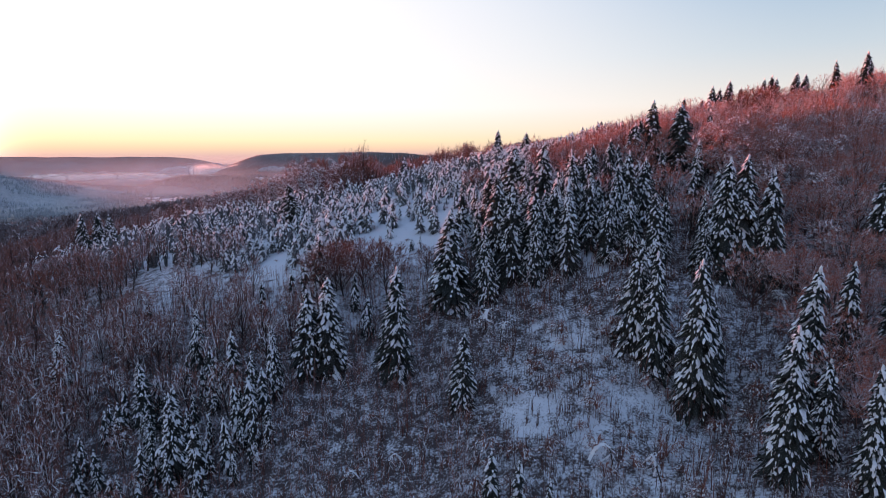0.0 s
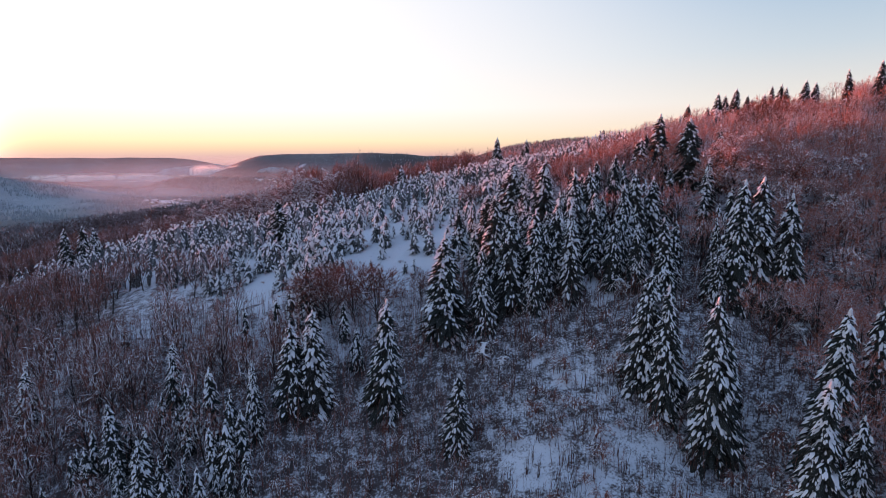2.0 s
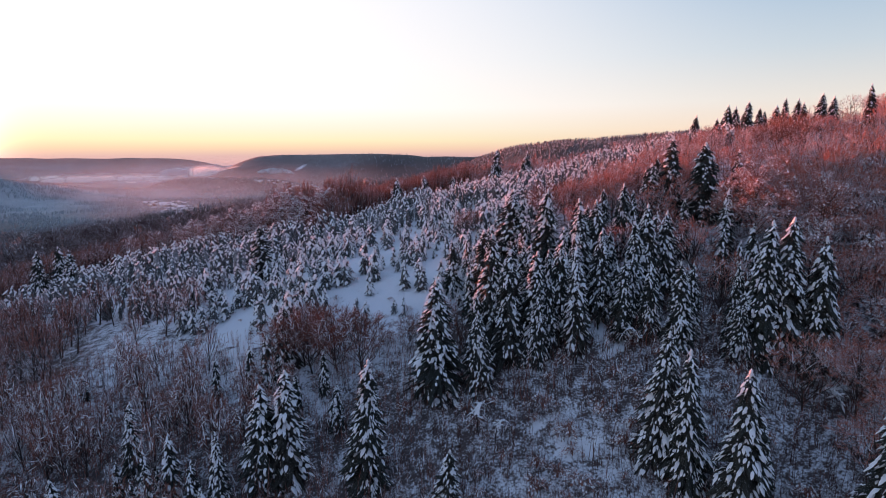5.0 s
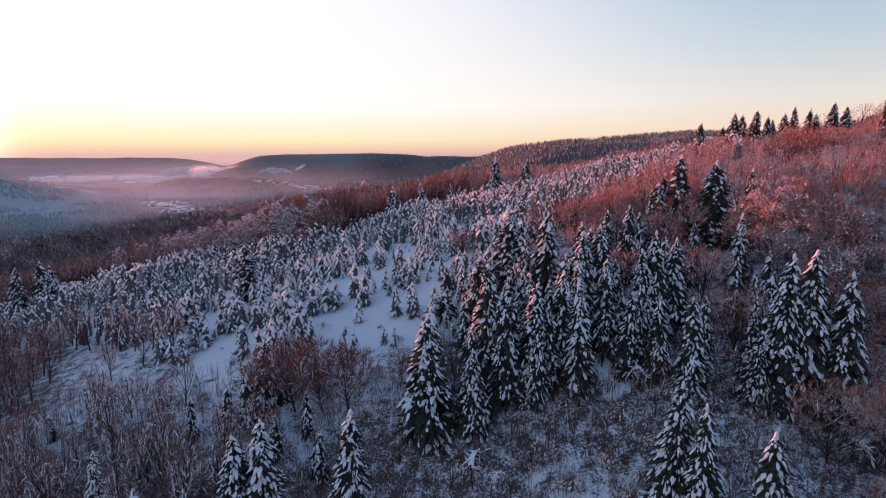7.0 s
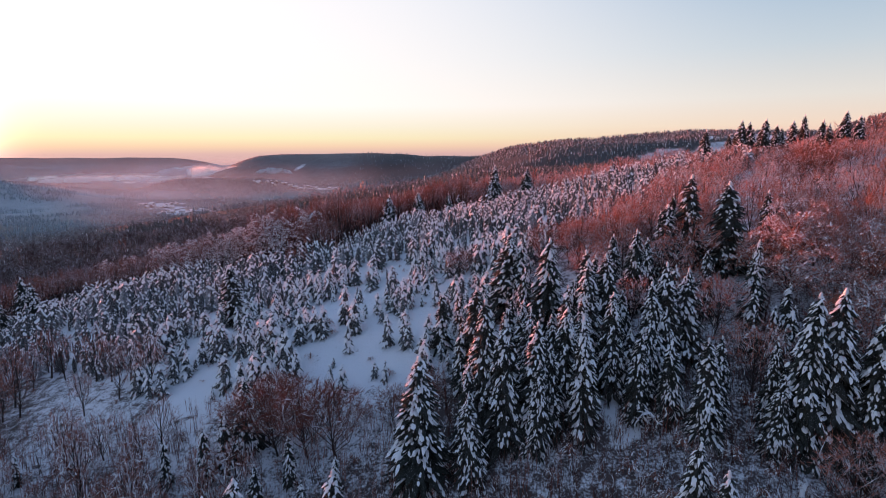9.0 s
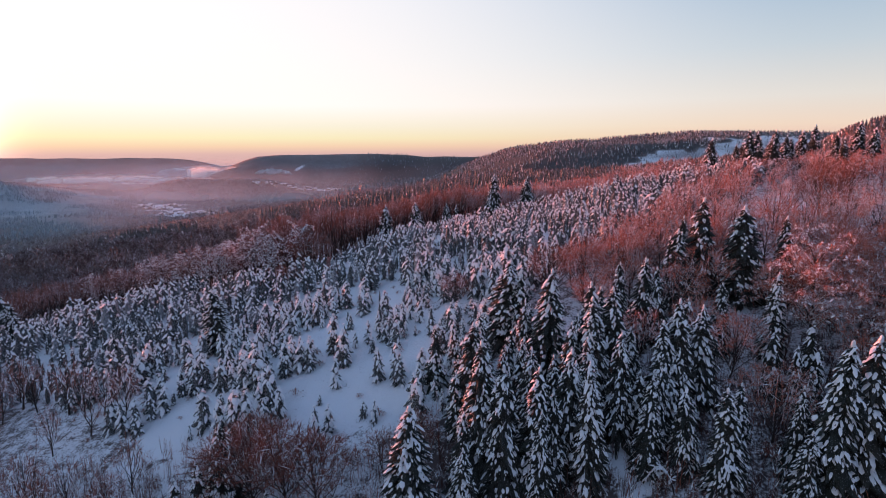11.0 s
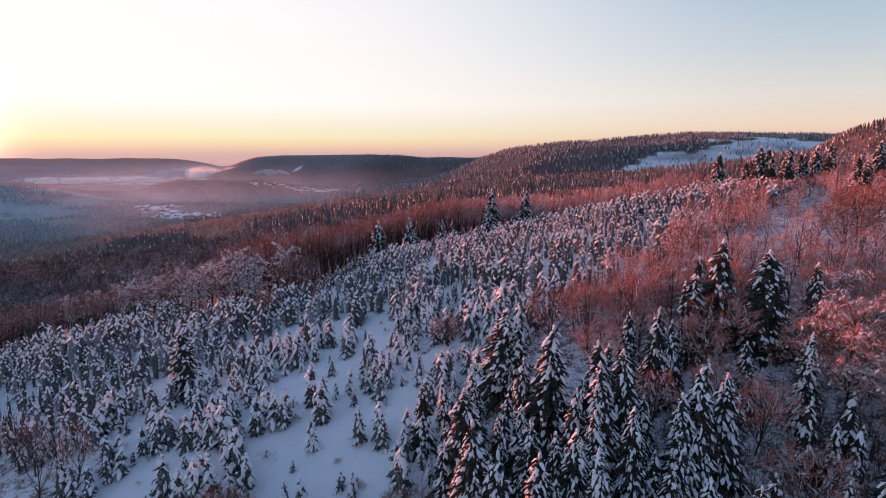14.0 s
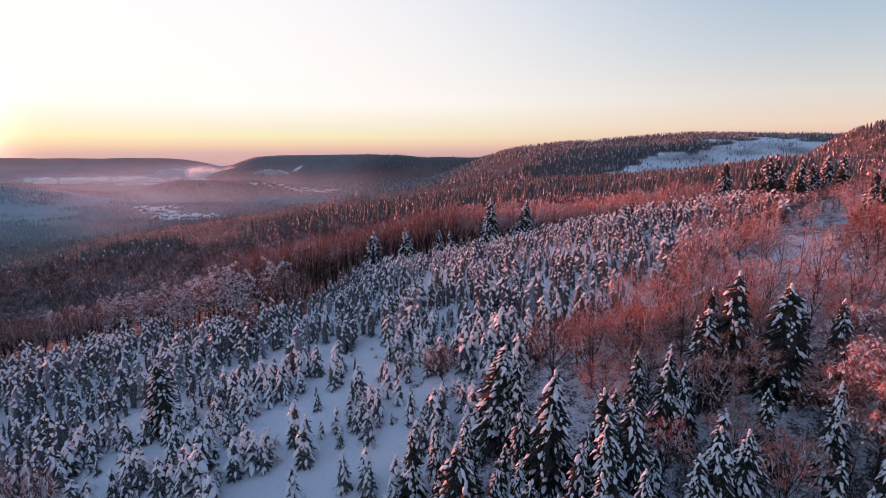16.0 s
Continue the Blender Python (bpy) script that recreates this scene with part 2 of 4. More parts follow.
def clearing(x, y):
    """Bare snow between the young trees and on the lower slope."""
    d = 1.0
    x, y = x + 9 * (vnoise(x, y, 5, 31) - 0.5) + 4 * (vnoise(x, y, 1.8, 34) - 0.5), y + 9 * (vnoise(x, y, 5, 32) - 0.5) + 4 * (vnoise(x, y, 1.8, 35) - 0.5)
    for cx, cy, rx, ry in ((-47, 141, 6, 5), (-38, 125, 7, 9), (79, 161, 6, 4), (-33, 128, 4, 3), (-24, 133, 5, 3), (-10, 121, 5, 4), (0, 136, 4, 5), (-16, 168, 3, 4), (-14, 150, 4, 3), (-4, 157, 5, 3),
                           (3, 143, 3, 4), (8, 175, 3, 4), (-25, 199, 3, 5), (-50, 203, 12, 2.5), (85, 171, 5, 4), (51, 160, 3, 3), (52, 179, 3, 3), (30, 104, 3, 4),
                           (13, 76, 4, 5), (20, 87, 4, 2.5), (27, 77, 4, 3), (31, 69, 4, 4), (21, 71, 4, 4)):
        d = np.minimum(d, ((x - cx) / rx) ** 2 + ((y - cy) / ry) ** 2)
    return d < 1.0


def patch(x, y, cx, cy, turn, length, width):
    """Where a ragged oval in the plan lies."""
    c, s = math.cos(radians(turn)), math.sin(radians(turn))
    u, v = (x - cx) * c + (y - cy) * s, -(x - cx) * s + (y - cy) * c
    return (u / length) ** 2 + (v / width) ** 2 + 1.5 * (vnoise(x, y, 0.35 * width, 33) - 0.5) + 0.6 * (vnoise(x, y, 0.12 * width, 37) - 0.5) < 1


def far_field(x, y):
    """Open snow fields on the far hill."""
    return patch(x, y, 770, 1520, 30, 420, 220) | patch(x, y, 325, 475, 50, 120, 42) | patch(x, y, 500, 1480, 30, 80, 28) | patch(x, y, 390, 1430, 20, 60, 22) | patch(x, y, -690, 2690, 70, 42, 14) | patch(x, y, -640, 2750, 40, 26, 12)


def valley_field(x, y):
    """Meadows about the villages on the valley floor."""
    f = np.zeros(np.shape(x), bool)
    for cx, cy, turn, ln, wd in ((-800, 1590, 10, 60, 40), (-740, 1500, -20, 55, 35), (-650, 1400, 0, 70, 30), (-585, 1395, 15, 50, 35), (-600, 2110, 12, 60, 15), (-470, 2180, 15, 70, 15), (-690, 2100, 0, 30, 10)):
        f |= patch(x, y, cx, cy, turn, ln, wd)
    return f


def woodland(x, y):
    """How far brush and litter cover the snow; above 1.1 the litter darkens too."""
    u, v = x + 16 * (vnoise(x, y, 9, 41) - 0.5), y + 16 * (vnoise(x, y, 9, 42) - 0.5)
    w = 1.0 - 0.16 * sstep(-620, -1050, x) * sstep(700, 1100, y) * sstep(2250, 1900, y)
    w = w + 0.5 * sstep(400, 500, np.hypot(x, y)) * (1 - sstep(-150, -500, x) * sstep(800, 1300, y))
    w = w - 0.48 * sstep(1.2, 0.7, np.hypot((x - 930) / 420, (y - 1080) / 360)) - 0.6 * sstep(250, 300, x) * sstep(560, 500, y)
    w = np.where(plantation(x, y), 0.45, w)
    slope = sstep(52, 64, u) * sstep(90, 100, v) * sstep(275, 250, v) * sstep(200, 180, u)
    w = w + (0.78 - w) * slope
    stand = sstep(4, 12, u) * sstep(80, 66, u) * sstep(90, 98, v) * sstep(158, 146, v)
    w = w + (0.86 - 0.1 * sstep(110, 120, v) - w) * stand
    low = sstep(6, -4, v - np.minimum(front_edge(u), 97 + 60 * sstep(8, -4, u))) * sstep(240, 200, np.hypot(x, y - 100))
    w = w + (0.91 - 0.13 * sstep(-2, 20, u) + 0.05 * sstep(34, 44, u) - 0.21 * sstep(98, 108, v) * sstep(-84, -66, u) * sstep(6, -6, u) - w) * low * (1 - stand)
    w = np.where(clearing(x, y), np.where(y < 100, 0.62, 0.3), w)
    return np.where(valley_field(x, y), 0.0, np.where(far_field(x, y), 0.45 + 0.5 * vnoise(x, y, 70, 36), w))


build_ground()


# ---- shapes of trees: arrays of points and faces for each part ----
class Shape:
    def __init__(self):
        self.co, self.tri, self.quad = [], [], []

    def add(self, pts, tris=(), quads=()):
        n = len(self.co)
        self.co.extend(tuple(p) for p in pts)
        self.tri.extend(tuple(i + n for i in f) for f in tris)
        self.quad.extend(tuple(i + n for i in f) for f in quads)

    def arrays(self):
        return np.array(self.co, float).reshape(-1, 3), np.array(self.tri, int).reshape(-1, 3), np.array(self.quad, int).reshape(-1, 4)


def tube(s, pts, radii, sides=4):
    """A tapered stem along points."""
    ring, n = [], len(pts)
    for i, (p, r) in enumerate(zip(pts, radii)):
        d = Vector(pts[min(i + 1, n - 1)]) - Vector(pts[max(i - 1, 0)])
        q = d.to_track_quat("Z", "Y")
        ring += [Vector(p) + q @ Vector((r * math.cos(a), r * math.sin(a), 0)) for a in (2 * math.pi * k / sides for k in range(sides))]
    quads = [(i * sides + k, i * sides + (k + 1) % sides, (i + 1) * sides + (k + 1) % sides, (i + 1) * sides + k) for i in range(n - 1) for k in range(sides)]
    s.add(ring, (), quads)


def clump(snow, c, a, half, e, th, fall, r):
    """A soft cushion of snow on a bough: its middle, the way it points, half length, half width, thickness and fall."""
    a += r.uniform(-0.5, 0.5)
    ca, sa = math.cos(a), math.sin(a)

    def at(u, v, low):
        return (c[0] + u * ca - v * sa, c[1] + u * sa + v * ca, c[2] - fall * u - 0.45 * u * u / half - low)
    j = [r.uniform(0.8, 1.2) for _ in range(6)]
    pts = [at(-half * j[0], 0, 0), at(-0.35 * half, e * j[1], 0.4 * e), at(0.5 * half, 0.85 * e * j[2], 0.5 * e), at(half * j[3], 0, 0.25 * e),
           at(0.5 * half, -0.85 * e * j[4], 0.5 * e), at(-0.35 * half, -e * j[5], 0.4 * e), at(0.1 * half, 0, -th)]
    snow.add(pts, [(0, 1, 6), (1, 2, 6), (2, 3, 6), (3, 4, 6), (4, 5, 6), (5, 0, 6)])


def spruce_shape(seed, H, boughs, spread, load, bare_foot=0.05, level=0, heavy=1.0, wide=1.0, material=None, full=0.62):
    """A snow-laden spruce of height H: trunk, shaggy boughs that hang, and the snow lying on them."""
    r = random.Random(seed)
    trunk, crown, snow = Shape(), Shape(), Shape()
    bow = (r.uniform(-0.012, 0.012) * H, r.uniform(-0.012, 0.012) * H)
    tube(trunk, [(0, 0, -0.5), (0.4 * bow[0], 0.4 * bow[1], 0.3 * H), (bow[0], bow[1], 0.97 * H)], [0.017 * H + 0.03, 0.013 * H + 0.02, 0.01], (6, 4, 3)[level])
    R = spread * H
    # dark inner mass of short boughs
    sides, core = ((9, 6), (5, 3), (4, 2))[level]
    pts, quads = [], []
    for i in range(core + 1):
        f = i / core
        rad = (0.52 if level == 0 else 0.6) * R * (1 - f) ** full * (0.6 if i == 0 else 1) + 0.01
        for k in range(sides):
            a = 2 * math.pi * k / sides
            j = rad * r.uniform(0.7, 1.2)
            pts.append((j * math.cos(a), j * math.sin(a), H * (bare_foot + 0.02 + (0.91 - bare_foot) * f)))
    for i in range(core):
        for k in range(sides):
            quads.append((i * sides + k, i * sides + (k + 1) % sides, (i + 1) * sides + (k + 1) % sides, (i + 1) * sides + k))
    crown.add(pts, [], quads)
    lean, gap = r.uniform(0, 6.28), r.uniform(0, 6.28)
    k0 = heavy * (H / 16, H / 5, H / 5)[level]
    for i in range(boughs):
        f = 1 - (1 - (i + r.random()) / boughs) ** 0.80
        z0 = H * (bare_foot + (0.975 - bare_foot) * f)
        a = 2.39996 * i + r.uniform(-0.6, 0.6)
        lobe = 1 + 0.12 * math.cos(a - lean) + 0.10 * math.sin(3 * a + 9 * f + gap) + 0.08 * math.sin(17 * f + 2 * a)
        L = (R * ((1 - f) ** full) * (0.80 + 0.20 * min(1, f / 0.12)) + 0.016 * H) * r.uniform(0.70, 1.12) * lobe
        droop = r.uniform(0.55, 1.15) * (1 - 0.2 * f)
        w = L * r.uniform(0.08, 0.15) * wide + 0.007 * H
        ca, sa = math.cos(a), math.sin(a)
        ox, oy = bow[0] * f, bow[1] * f

        def at(s, side, low):
            s = max(s, 0.02)
            rr, zz = L * s, z0 + 0.16 * L * s - droop * L * s ** 1.8 - low
            return (ox + rr * ca - side * sa, oy + rr * sa + side * ca, zz)
        st, wd = (((0.1, 0.62, 1.08), (0.5, 1.0, 0.1)), ((0.15, 0.65, 1.05), (0.5, 1.0, 0.12)), ((0.1, 1.0), (0.7, 0.5)))[level]
        pts = []
        for s, q in zip(st, wd):
            e1, e2 = q * r.uniform(0.5, 1.35), q * r.uniform(0.5, 1.35)
            pts += [at(s, -w * e1, 1.3 * w * e1), at(s, 0, 0), at(s, w * e2, 1.3 * w * e2)]
        crown.add(pts, [], [f_ for j in range(len(st) - 1) for f_ in ((3 * j, 3 * j + 1, 3 * j + 4, 3 * j + 3), (3 * j + 1, 3 * j + 2, 3 * j + 5, 3 * j + 4))])
        if level == 0 and r.random() < 0.7:
            # a twig that hangs from the bough
            s, d = r.uniform(0.45, 0.95), r.uniform(-1, 1) * w
            crown.add([at(s - 0.08, d, 0.1), at(s + 0.08, d, 0.1), at(s + 0.05, 1.6 * d, r.uniform(0.5, 1.1))], [(0, 1, 2)])
        if r.random() > load * (0.55 + 0.45 * min(1.0, f / 0.4)):
            continue
        lumps = max(1, round(L / 0.50 * r.uniform(0.7, 1.2))) if level == 0 else r.choice((1, 1, 2)) if level == 1 else r.choice((1, 1, 2))
        for k in range(lumps):
            k1 = k0 * (0.55 + 0.75 * r.random() ** 1.6)
            half, e = k1 * r.uniform(*((0.26, 0.50), (0.28, 0.48), (0.34, 0.52))[level]), k1 * r.uniform(*((0.15, 0.26), (0.17, 0.30), (0.22, 0.36))[level])
            s = r.uniform(0.28, 1.0) if lumps > 1 else r.uniform(0.5, 0.92)
            spot = at(s, w * r.uniform(-0.9, 0.9), -0.02)
            if level < 2:
                clump(snow, spot, a, half, e, e * r.uniform(0.5, 0.9), r.uniform(0.6, 1.15), r)
                continue
            u, v, g = Vector((ca, sa, -0.9)) * half, Vector((-sa, ca, 0)) * e, Vector(spot)
            snow.add([g - u, g - v - Vector((0, 0, 0.4 * e)), g + Vector((0, 0, 0.8 * e)), g + v - Vector((0, 0, 0.4 * e)), g + u], [(0, 1, 2), (0, 2, 3), (1, 4, 2), (2, 4, 3)])
    # the blunt tip wears a cap of snow
    n, ring = 5, []
    for z, q in ((0.945, 0.55), (0.968, 1.0), (0.99, 0.7)):
        ring += [(bow[0] + q * (0.014, 0.045, 0.05)[level] * H * math.cos(6.2832 * k / n + z * 40), bow[1] + q * (0.014, 0.045, 0.05)[level] * H * math.sin(6.2832 * k / n + z * 40), z * H) for k in range(n)]
    snow.add(ring + [(bow[0], bow[1], 1.004 * H)], [(10 + k, 10 + (k + 1) % n, 15) for k in range(n)], [(j * n + k, j * n + (k + 1) % n, (j + 1) * n + (k + 1) % n, (j + 1) * n + k) for j in range(2) for k in range(n)])
    return {"trunk": (trunk.arrays(), BARK), "crown": (crown.arrays(), material or NEEDLES), "snow": (snow.arrays(), SNOW)}


def bare_shape(seed, H, limbs, boughs, twigs, width, snowy, thin=0.05, material=None, load=1.0, dome=(0.58, 0.36)):
    """A leafless tree of height H: a stem that forks low into steep limbs, brooms of fine twigs, snow along the branches."""
    r = random.Random(seed)
    trunk, limb, crown, snow = Shape(), Shape(), Shape(), Shape()
    bend = (r.uniform(-0.05, 0.05) * H, r.uniform(-0.05, 0.05) * H)
    fork = r.uniform(0.12, 0.26) * H
    tube(trunk, [(0, 0, -0.4), (0.5 * bend[0], 0.5 * bend[1], 0.5 * fork), (bend[0], bend[1], fork), (1.4 * bend[0], 1.4 * bend[1], 0.82 * H)],
         [0.015 * H, 0.012 * H, 0.009 * H, 0.002 * H], 5)

    def blade(s, p, q, w, tip):
        d = (q - p).normalized()
        side = d.cross(Vector((r.uniform(-1, 1), r.uniform(-1, 1), r.uniform(-1, 1)))).normalized() * w
        if tip:
            s.add([p - side, p + side, q], [(0, 1, 2)])
        else:
            s.add([p - side, p + side, q + side * 0.6, q - side * 0.6], [], [(0, 1, 2, 3)])

    def ledge(p, q, w):
        d = (q - p).normalized()
        side = d.cross(Vector((0, 0, 1)))
        if side.length < 0.25:
            return
        side = side.normalized() * w
        up = Vector((0, 0, 0.7 * w))
        m = p.lerp(q, r.uniform(0.35, 0.65))
        snow.add([p, m - side, m + 1.6 * up, m + side, q], [(0, 1, 2), (0, 2, 3), (1, 4, 2), (2, 4, 3)])

    for i in range(limbs):
        f = (i + 0.5) / limbs
        base = Vector((bend[0] * (0.4 + f), bend[1] * (0.4 + f), fork * (0.5 + 0.5 * f) + f * f * 0.32 * H))
        a = 2.4 * i + r.uniform(-0.5, 0.5)
        out = width * H * (1 - 0.7 * f * f) * r.uniform(0.6, 1.1)
        top = H * (0.70 + 0.28 * f) * r.uniform(0.86, 1.04)
        tip = base + Vector((out * math.cos(a), out * math.sin(a), max(0.1 * H, top - base.z)))
        mid = base.lerp(tip, 0.5) + Vector((0.16 * out * math.cos(a), 0.16 * out * math.sin(a), -0.02 * H))
        tube(limb, [base, mid, tip], [0.006 * H, 0.004 * H, 0.001 * H], 3)
        if r.random() < snowy:
            ledge(base, mid, 0.004 * H * load)
        if r.random() < snowy:
            ledge(mid, tip, 0.0035 * H * load)
        for j in range(boughs):
            g = 0.25 + 0.7 * (j + r.uniform(0.1, 0.9)) / boughs
            p = base.lerp(mid, g * 2) if g < 0.5 else mid.lerp(tip, g * 2 - 1)
            # each bough ends in a broom of twigs on an uneven dome
            v, up = a + r.uniform(-1.1, 1.1), r.uniform(-0.45, 1.0)
            lobe = (1 + 0.14 * math.sin(3 * v + seed) + 0.10 * math.sin(5 * v + 4 * up + 2 * seed)) * r.uniform(0.55, 1.0) ** 0.6
            flat = math.sqrt(max(0.0, 1 - up * up)) * lobe
            q = Vector((bend[0] + width * H * flat * math.cos(v), bend[1] + width * H * flat * math.sin(v), dome[0] * H + dome[1] * H * up * min(1.08, lobe)))
            blade(crown, p, q, thin * 0.40, False)
            if r.random() < snowy:
                ledge(p.lerp(q, 0.2), p.lerp(q, r.uniform(0.6, 0.95)), 0.0032 * H * load * r.uniform(0.6, 1.4))
            way = Vector((flat * math.cos(v), flat * math.sin(v), 0.35 + 0.55 * up))
            for k in range(twigs):
                c = p.lerp(q, r.uniform(0.55, 1.0))
                e = c + (0.8 * way + Vector((r.uniform(-0.7, 0.7), r.uniform(-0.7, 0.7), r.uniform(-0.35, 0.8)))) * 0.07 * H * r.uniform(0.4, 1.25)
                blade(crown, c, e, thin * 0.36, True)
    return {"trunk": (trunk.arrays(), BARK), "limb": (limb.arrays(), BARK), "crown": (crown.arrays(), material or SUN_RED_TWIGS), "snow": (snow.arrays(), SNOW)}


def drooping_shape(seed, H, limbs=26, material=None, twigs=6, snowy=0.6, thick=1.0):
    """A leafless tree with a round crown, its branch ends arching over under clots of snow."""
    r = random.Random(seed)
    trunk, limb, crown, snow = Shape(), Shape(), Shape(), Shape()
    tube(trunk, [(0, 0, -0.4), (0.1, 0.05, 0.4 * H), (0.2, -0.1, 0.85 * H)], [0.15, 0.10, 0.02], 5)

    def load(p, q, w):
        d = (q - p).normalized()
        side = d.cross(Vector((0, 0, 1)))
        if side.length < 0.15:
            return
        w *= thick
        side, up, m = side.normalized() * w, Vector((0, 0, 0.8 * w)), p.lerp(q, r.uniform(0.4, 0.6))
        snow.add([p, m - side, m + up, m + side, q], [(0, 1, 2), (0, 2, 3), (1, 4, 2), (2, 4, 3)])

    for i in range(limbs):
        f = (i + r.random()) / limbs
        a, z0 = 2.4 * i + r.uniform(-0.4, 0.4), H * (0.18 + 0.6 * f)
        reach, rise = H * 0.46 * (1 - 0.5 * f) * r.uniform(0.6, 1.1), H * r.uniform(0.12, 0.26)
        pts = [Vector((reach * u * math.cos(a) + 0.03 * H * math.sin(4 * u + i), reach * u * math.sin(a), z0 + rise * math.sin(2.3 * u) - 0.04 * H * u ** 3)) for u in (0, 0.25, 0.5, 0.75, 1.0)]
        tube(limb, pts, [0.06, 0.045, 0.032, 0.022, 0.010], 3)
        for k in range(4):
            if k and r.random() < snowy + 0.1:
                f0 = r.uniform(0, 0.5)
                load(pts[k].lerp(pts[k + 1], f0), pts[k].lerp(pts[k + 1], min(0.95, f0 + 4.0 / H)), r.uniform(0.05, 0.11))
            for n in range(twigs):
                c = pts[k].lerp(pts[k + 1], r.random())
                b = a + r.choice((-1, 1)) * r.uniform(0.3, 1.5)
                ln = min(0.12 * H, 1.25) * r.uniform(0.5, 1.2)
                top = c + Vector((0.42 * ln * math.cos(b), 0.42 * ln * math.sin(b), ln * r.uniform(0.25, 0.85)))
                e = top + Vector((0.42 * ln * math.cos(b), 0.42 * ln * math.sin(b), -ln * r.uniform(0.15, 0.75)))
                s = Vector((-math.sin(b), math.cos(b), 0.5)) * 0.02
                crown.add([c - s, c + s, top + s, top - s], [], [(0, 1, 2, 3)])
                crown.add([top - s, top + s, e], [(0, 1, 2)])
                for j in range(3):
                    v = top.lerp(e, r.random())
                    crown.add([v - s, v + s, v + Vector((r.uniform(-1, 1), r.uniform(-1, 1), r.uniform(-0.2, 1.0))) * min(0.05 * H, 0.55)], [(0, 1, 2)])
                if r.random() < snowy:
                    load(c.lerp(top, 0.3), top, r.uniform(0.04, 0.10))
                if r.random() < snowy:
                    load(top.lerp(c, 0.15), top.lerp(e, 0.7), r.uniform(0.06, 0.15))
    return {"trunk": (trunk.arrays(), BARK), "limb": (limb.arrays(), BARK), "crown": (crown.arrays(), material or SUN_RED_TWIGS), "snow": (snow.arrays(), SNOW)}


def sapling_shape(seed, H, stems, twigs, dabs, material=None):
    """A clump of thin steep stems with upright twigs and slips of snow."""
    r = random.Random(seed)
    crown, snow = Shape(), Shape()
    for i in range(stems):
        a, d = r.uniform(0, 6.28), r.uniform(0, 0.25) * H
        p = Vector((d * math.cos(a), d * math.sin(a), -0.2))
        h = H * r.uniform(0.5, 1.0)
        q = p + Vector((r.uniform(-0.16, 0.16) * h, r.uniform(-0.16, 0.16) * h, h))
        for side in (Vector((0.045, 0.01, 0)), Vector((-0.01, 0.045, 0))):
            crown.add([p - side, p + side, q], [(0, 1, 2)])
        for k in range(twigs):
            c = p.lerp(q, r.uniform(0.25, 0.95))
            v, m = r.uniform(0, 6.28), 0.26 * h * r.uniform(0.5, 1.2)
            lie = r.uniform(0.3, 0.75)
            e = c + Vector((m * lie * math.cos(v), m * lie * math.sin(v), m * r.uniform(0.45, 1.0)))
            s = Vector((-math.sin(v), math.cos(v), 0.4)) * 0.026
            crown.add([c - s, c + s, e], [(0, 1, 2)])
            if r.random() < dabs:
                w = r.uniform(0.035, 0.10)
                s = Vector((-math.sin(v), math.cos(v), 0)) * w
                m_, up = c.lerp(e, 0.5), Vector((0.4 * w * math.cos(v), 0.4 * w * math.sin(v), 0.8 * w))
                snow.add([c.lerp(e, 0.1), m_ - s, m_ + up, m_ + s, e], [(0, 1, 2), (0, 2, 3), (1, 4, 2), (2, 4, 3)])
    return {"crown": (crown.arrays(), material or SCRUB), "snow": (snow.arrays(), SNOW)}


def far_spruce_shape(seed, tiers=3, sides=5, material=None, snowy=0.13):
    """A distant spruce of unit height: stacked ragged skirts, snow on their upper faces."""
    r = random.Random(seed)
    crown, snow = Shape(), Shape()
    for i in range(tiers):
        f = i / tiers
        z0, z1 = 0.04 + 0.92 * f, min(1.0, 0.04 + 0.92 * (f + 1.55 / tiers))
        rad = 0.19 * (1 - f) ** 0.8 + 0.015
        turn = r.uniform(0, 6.28)
        rim = [(rad * r.uniform(0.7, 1.2) * math.cos(turn + 6.2832 * k / sides), rad * r.uniform(0.7, 1.2) * math.sin(turn + 6.2832 * k / sides), z0 + r.uniform(-0.03, 0.03)) for k in range(sides)]
        for k in range(sides):
            (snow if r.random() < snowy else crown).add([rim[k], rim[(k + 1) % sides], (0, 0, z1)], [(0, 1, 2)])
    return {"crown": (crown.arrays(), material or NEEDLES), "snow": (snow.arrays(), SNOW)}


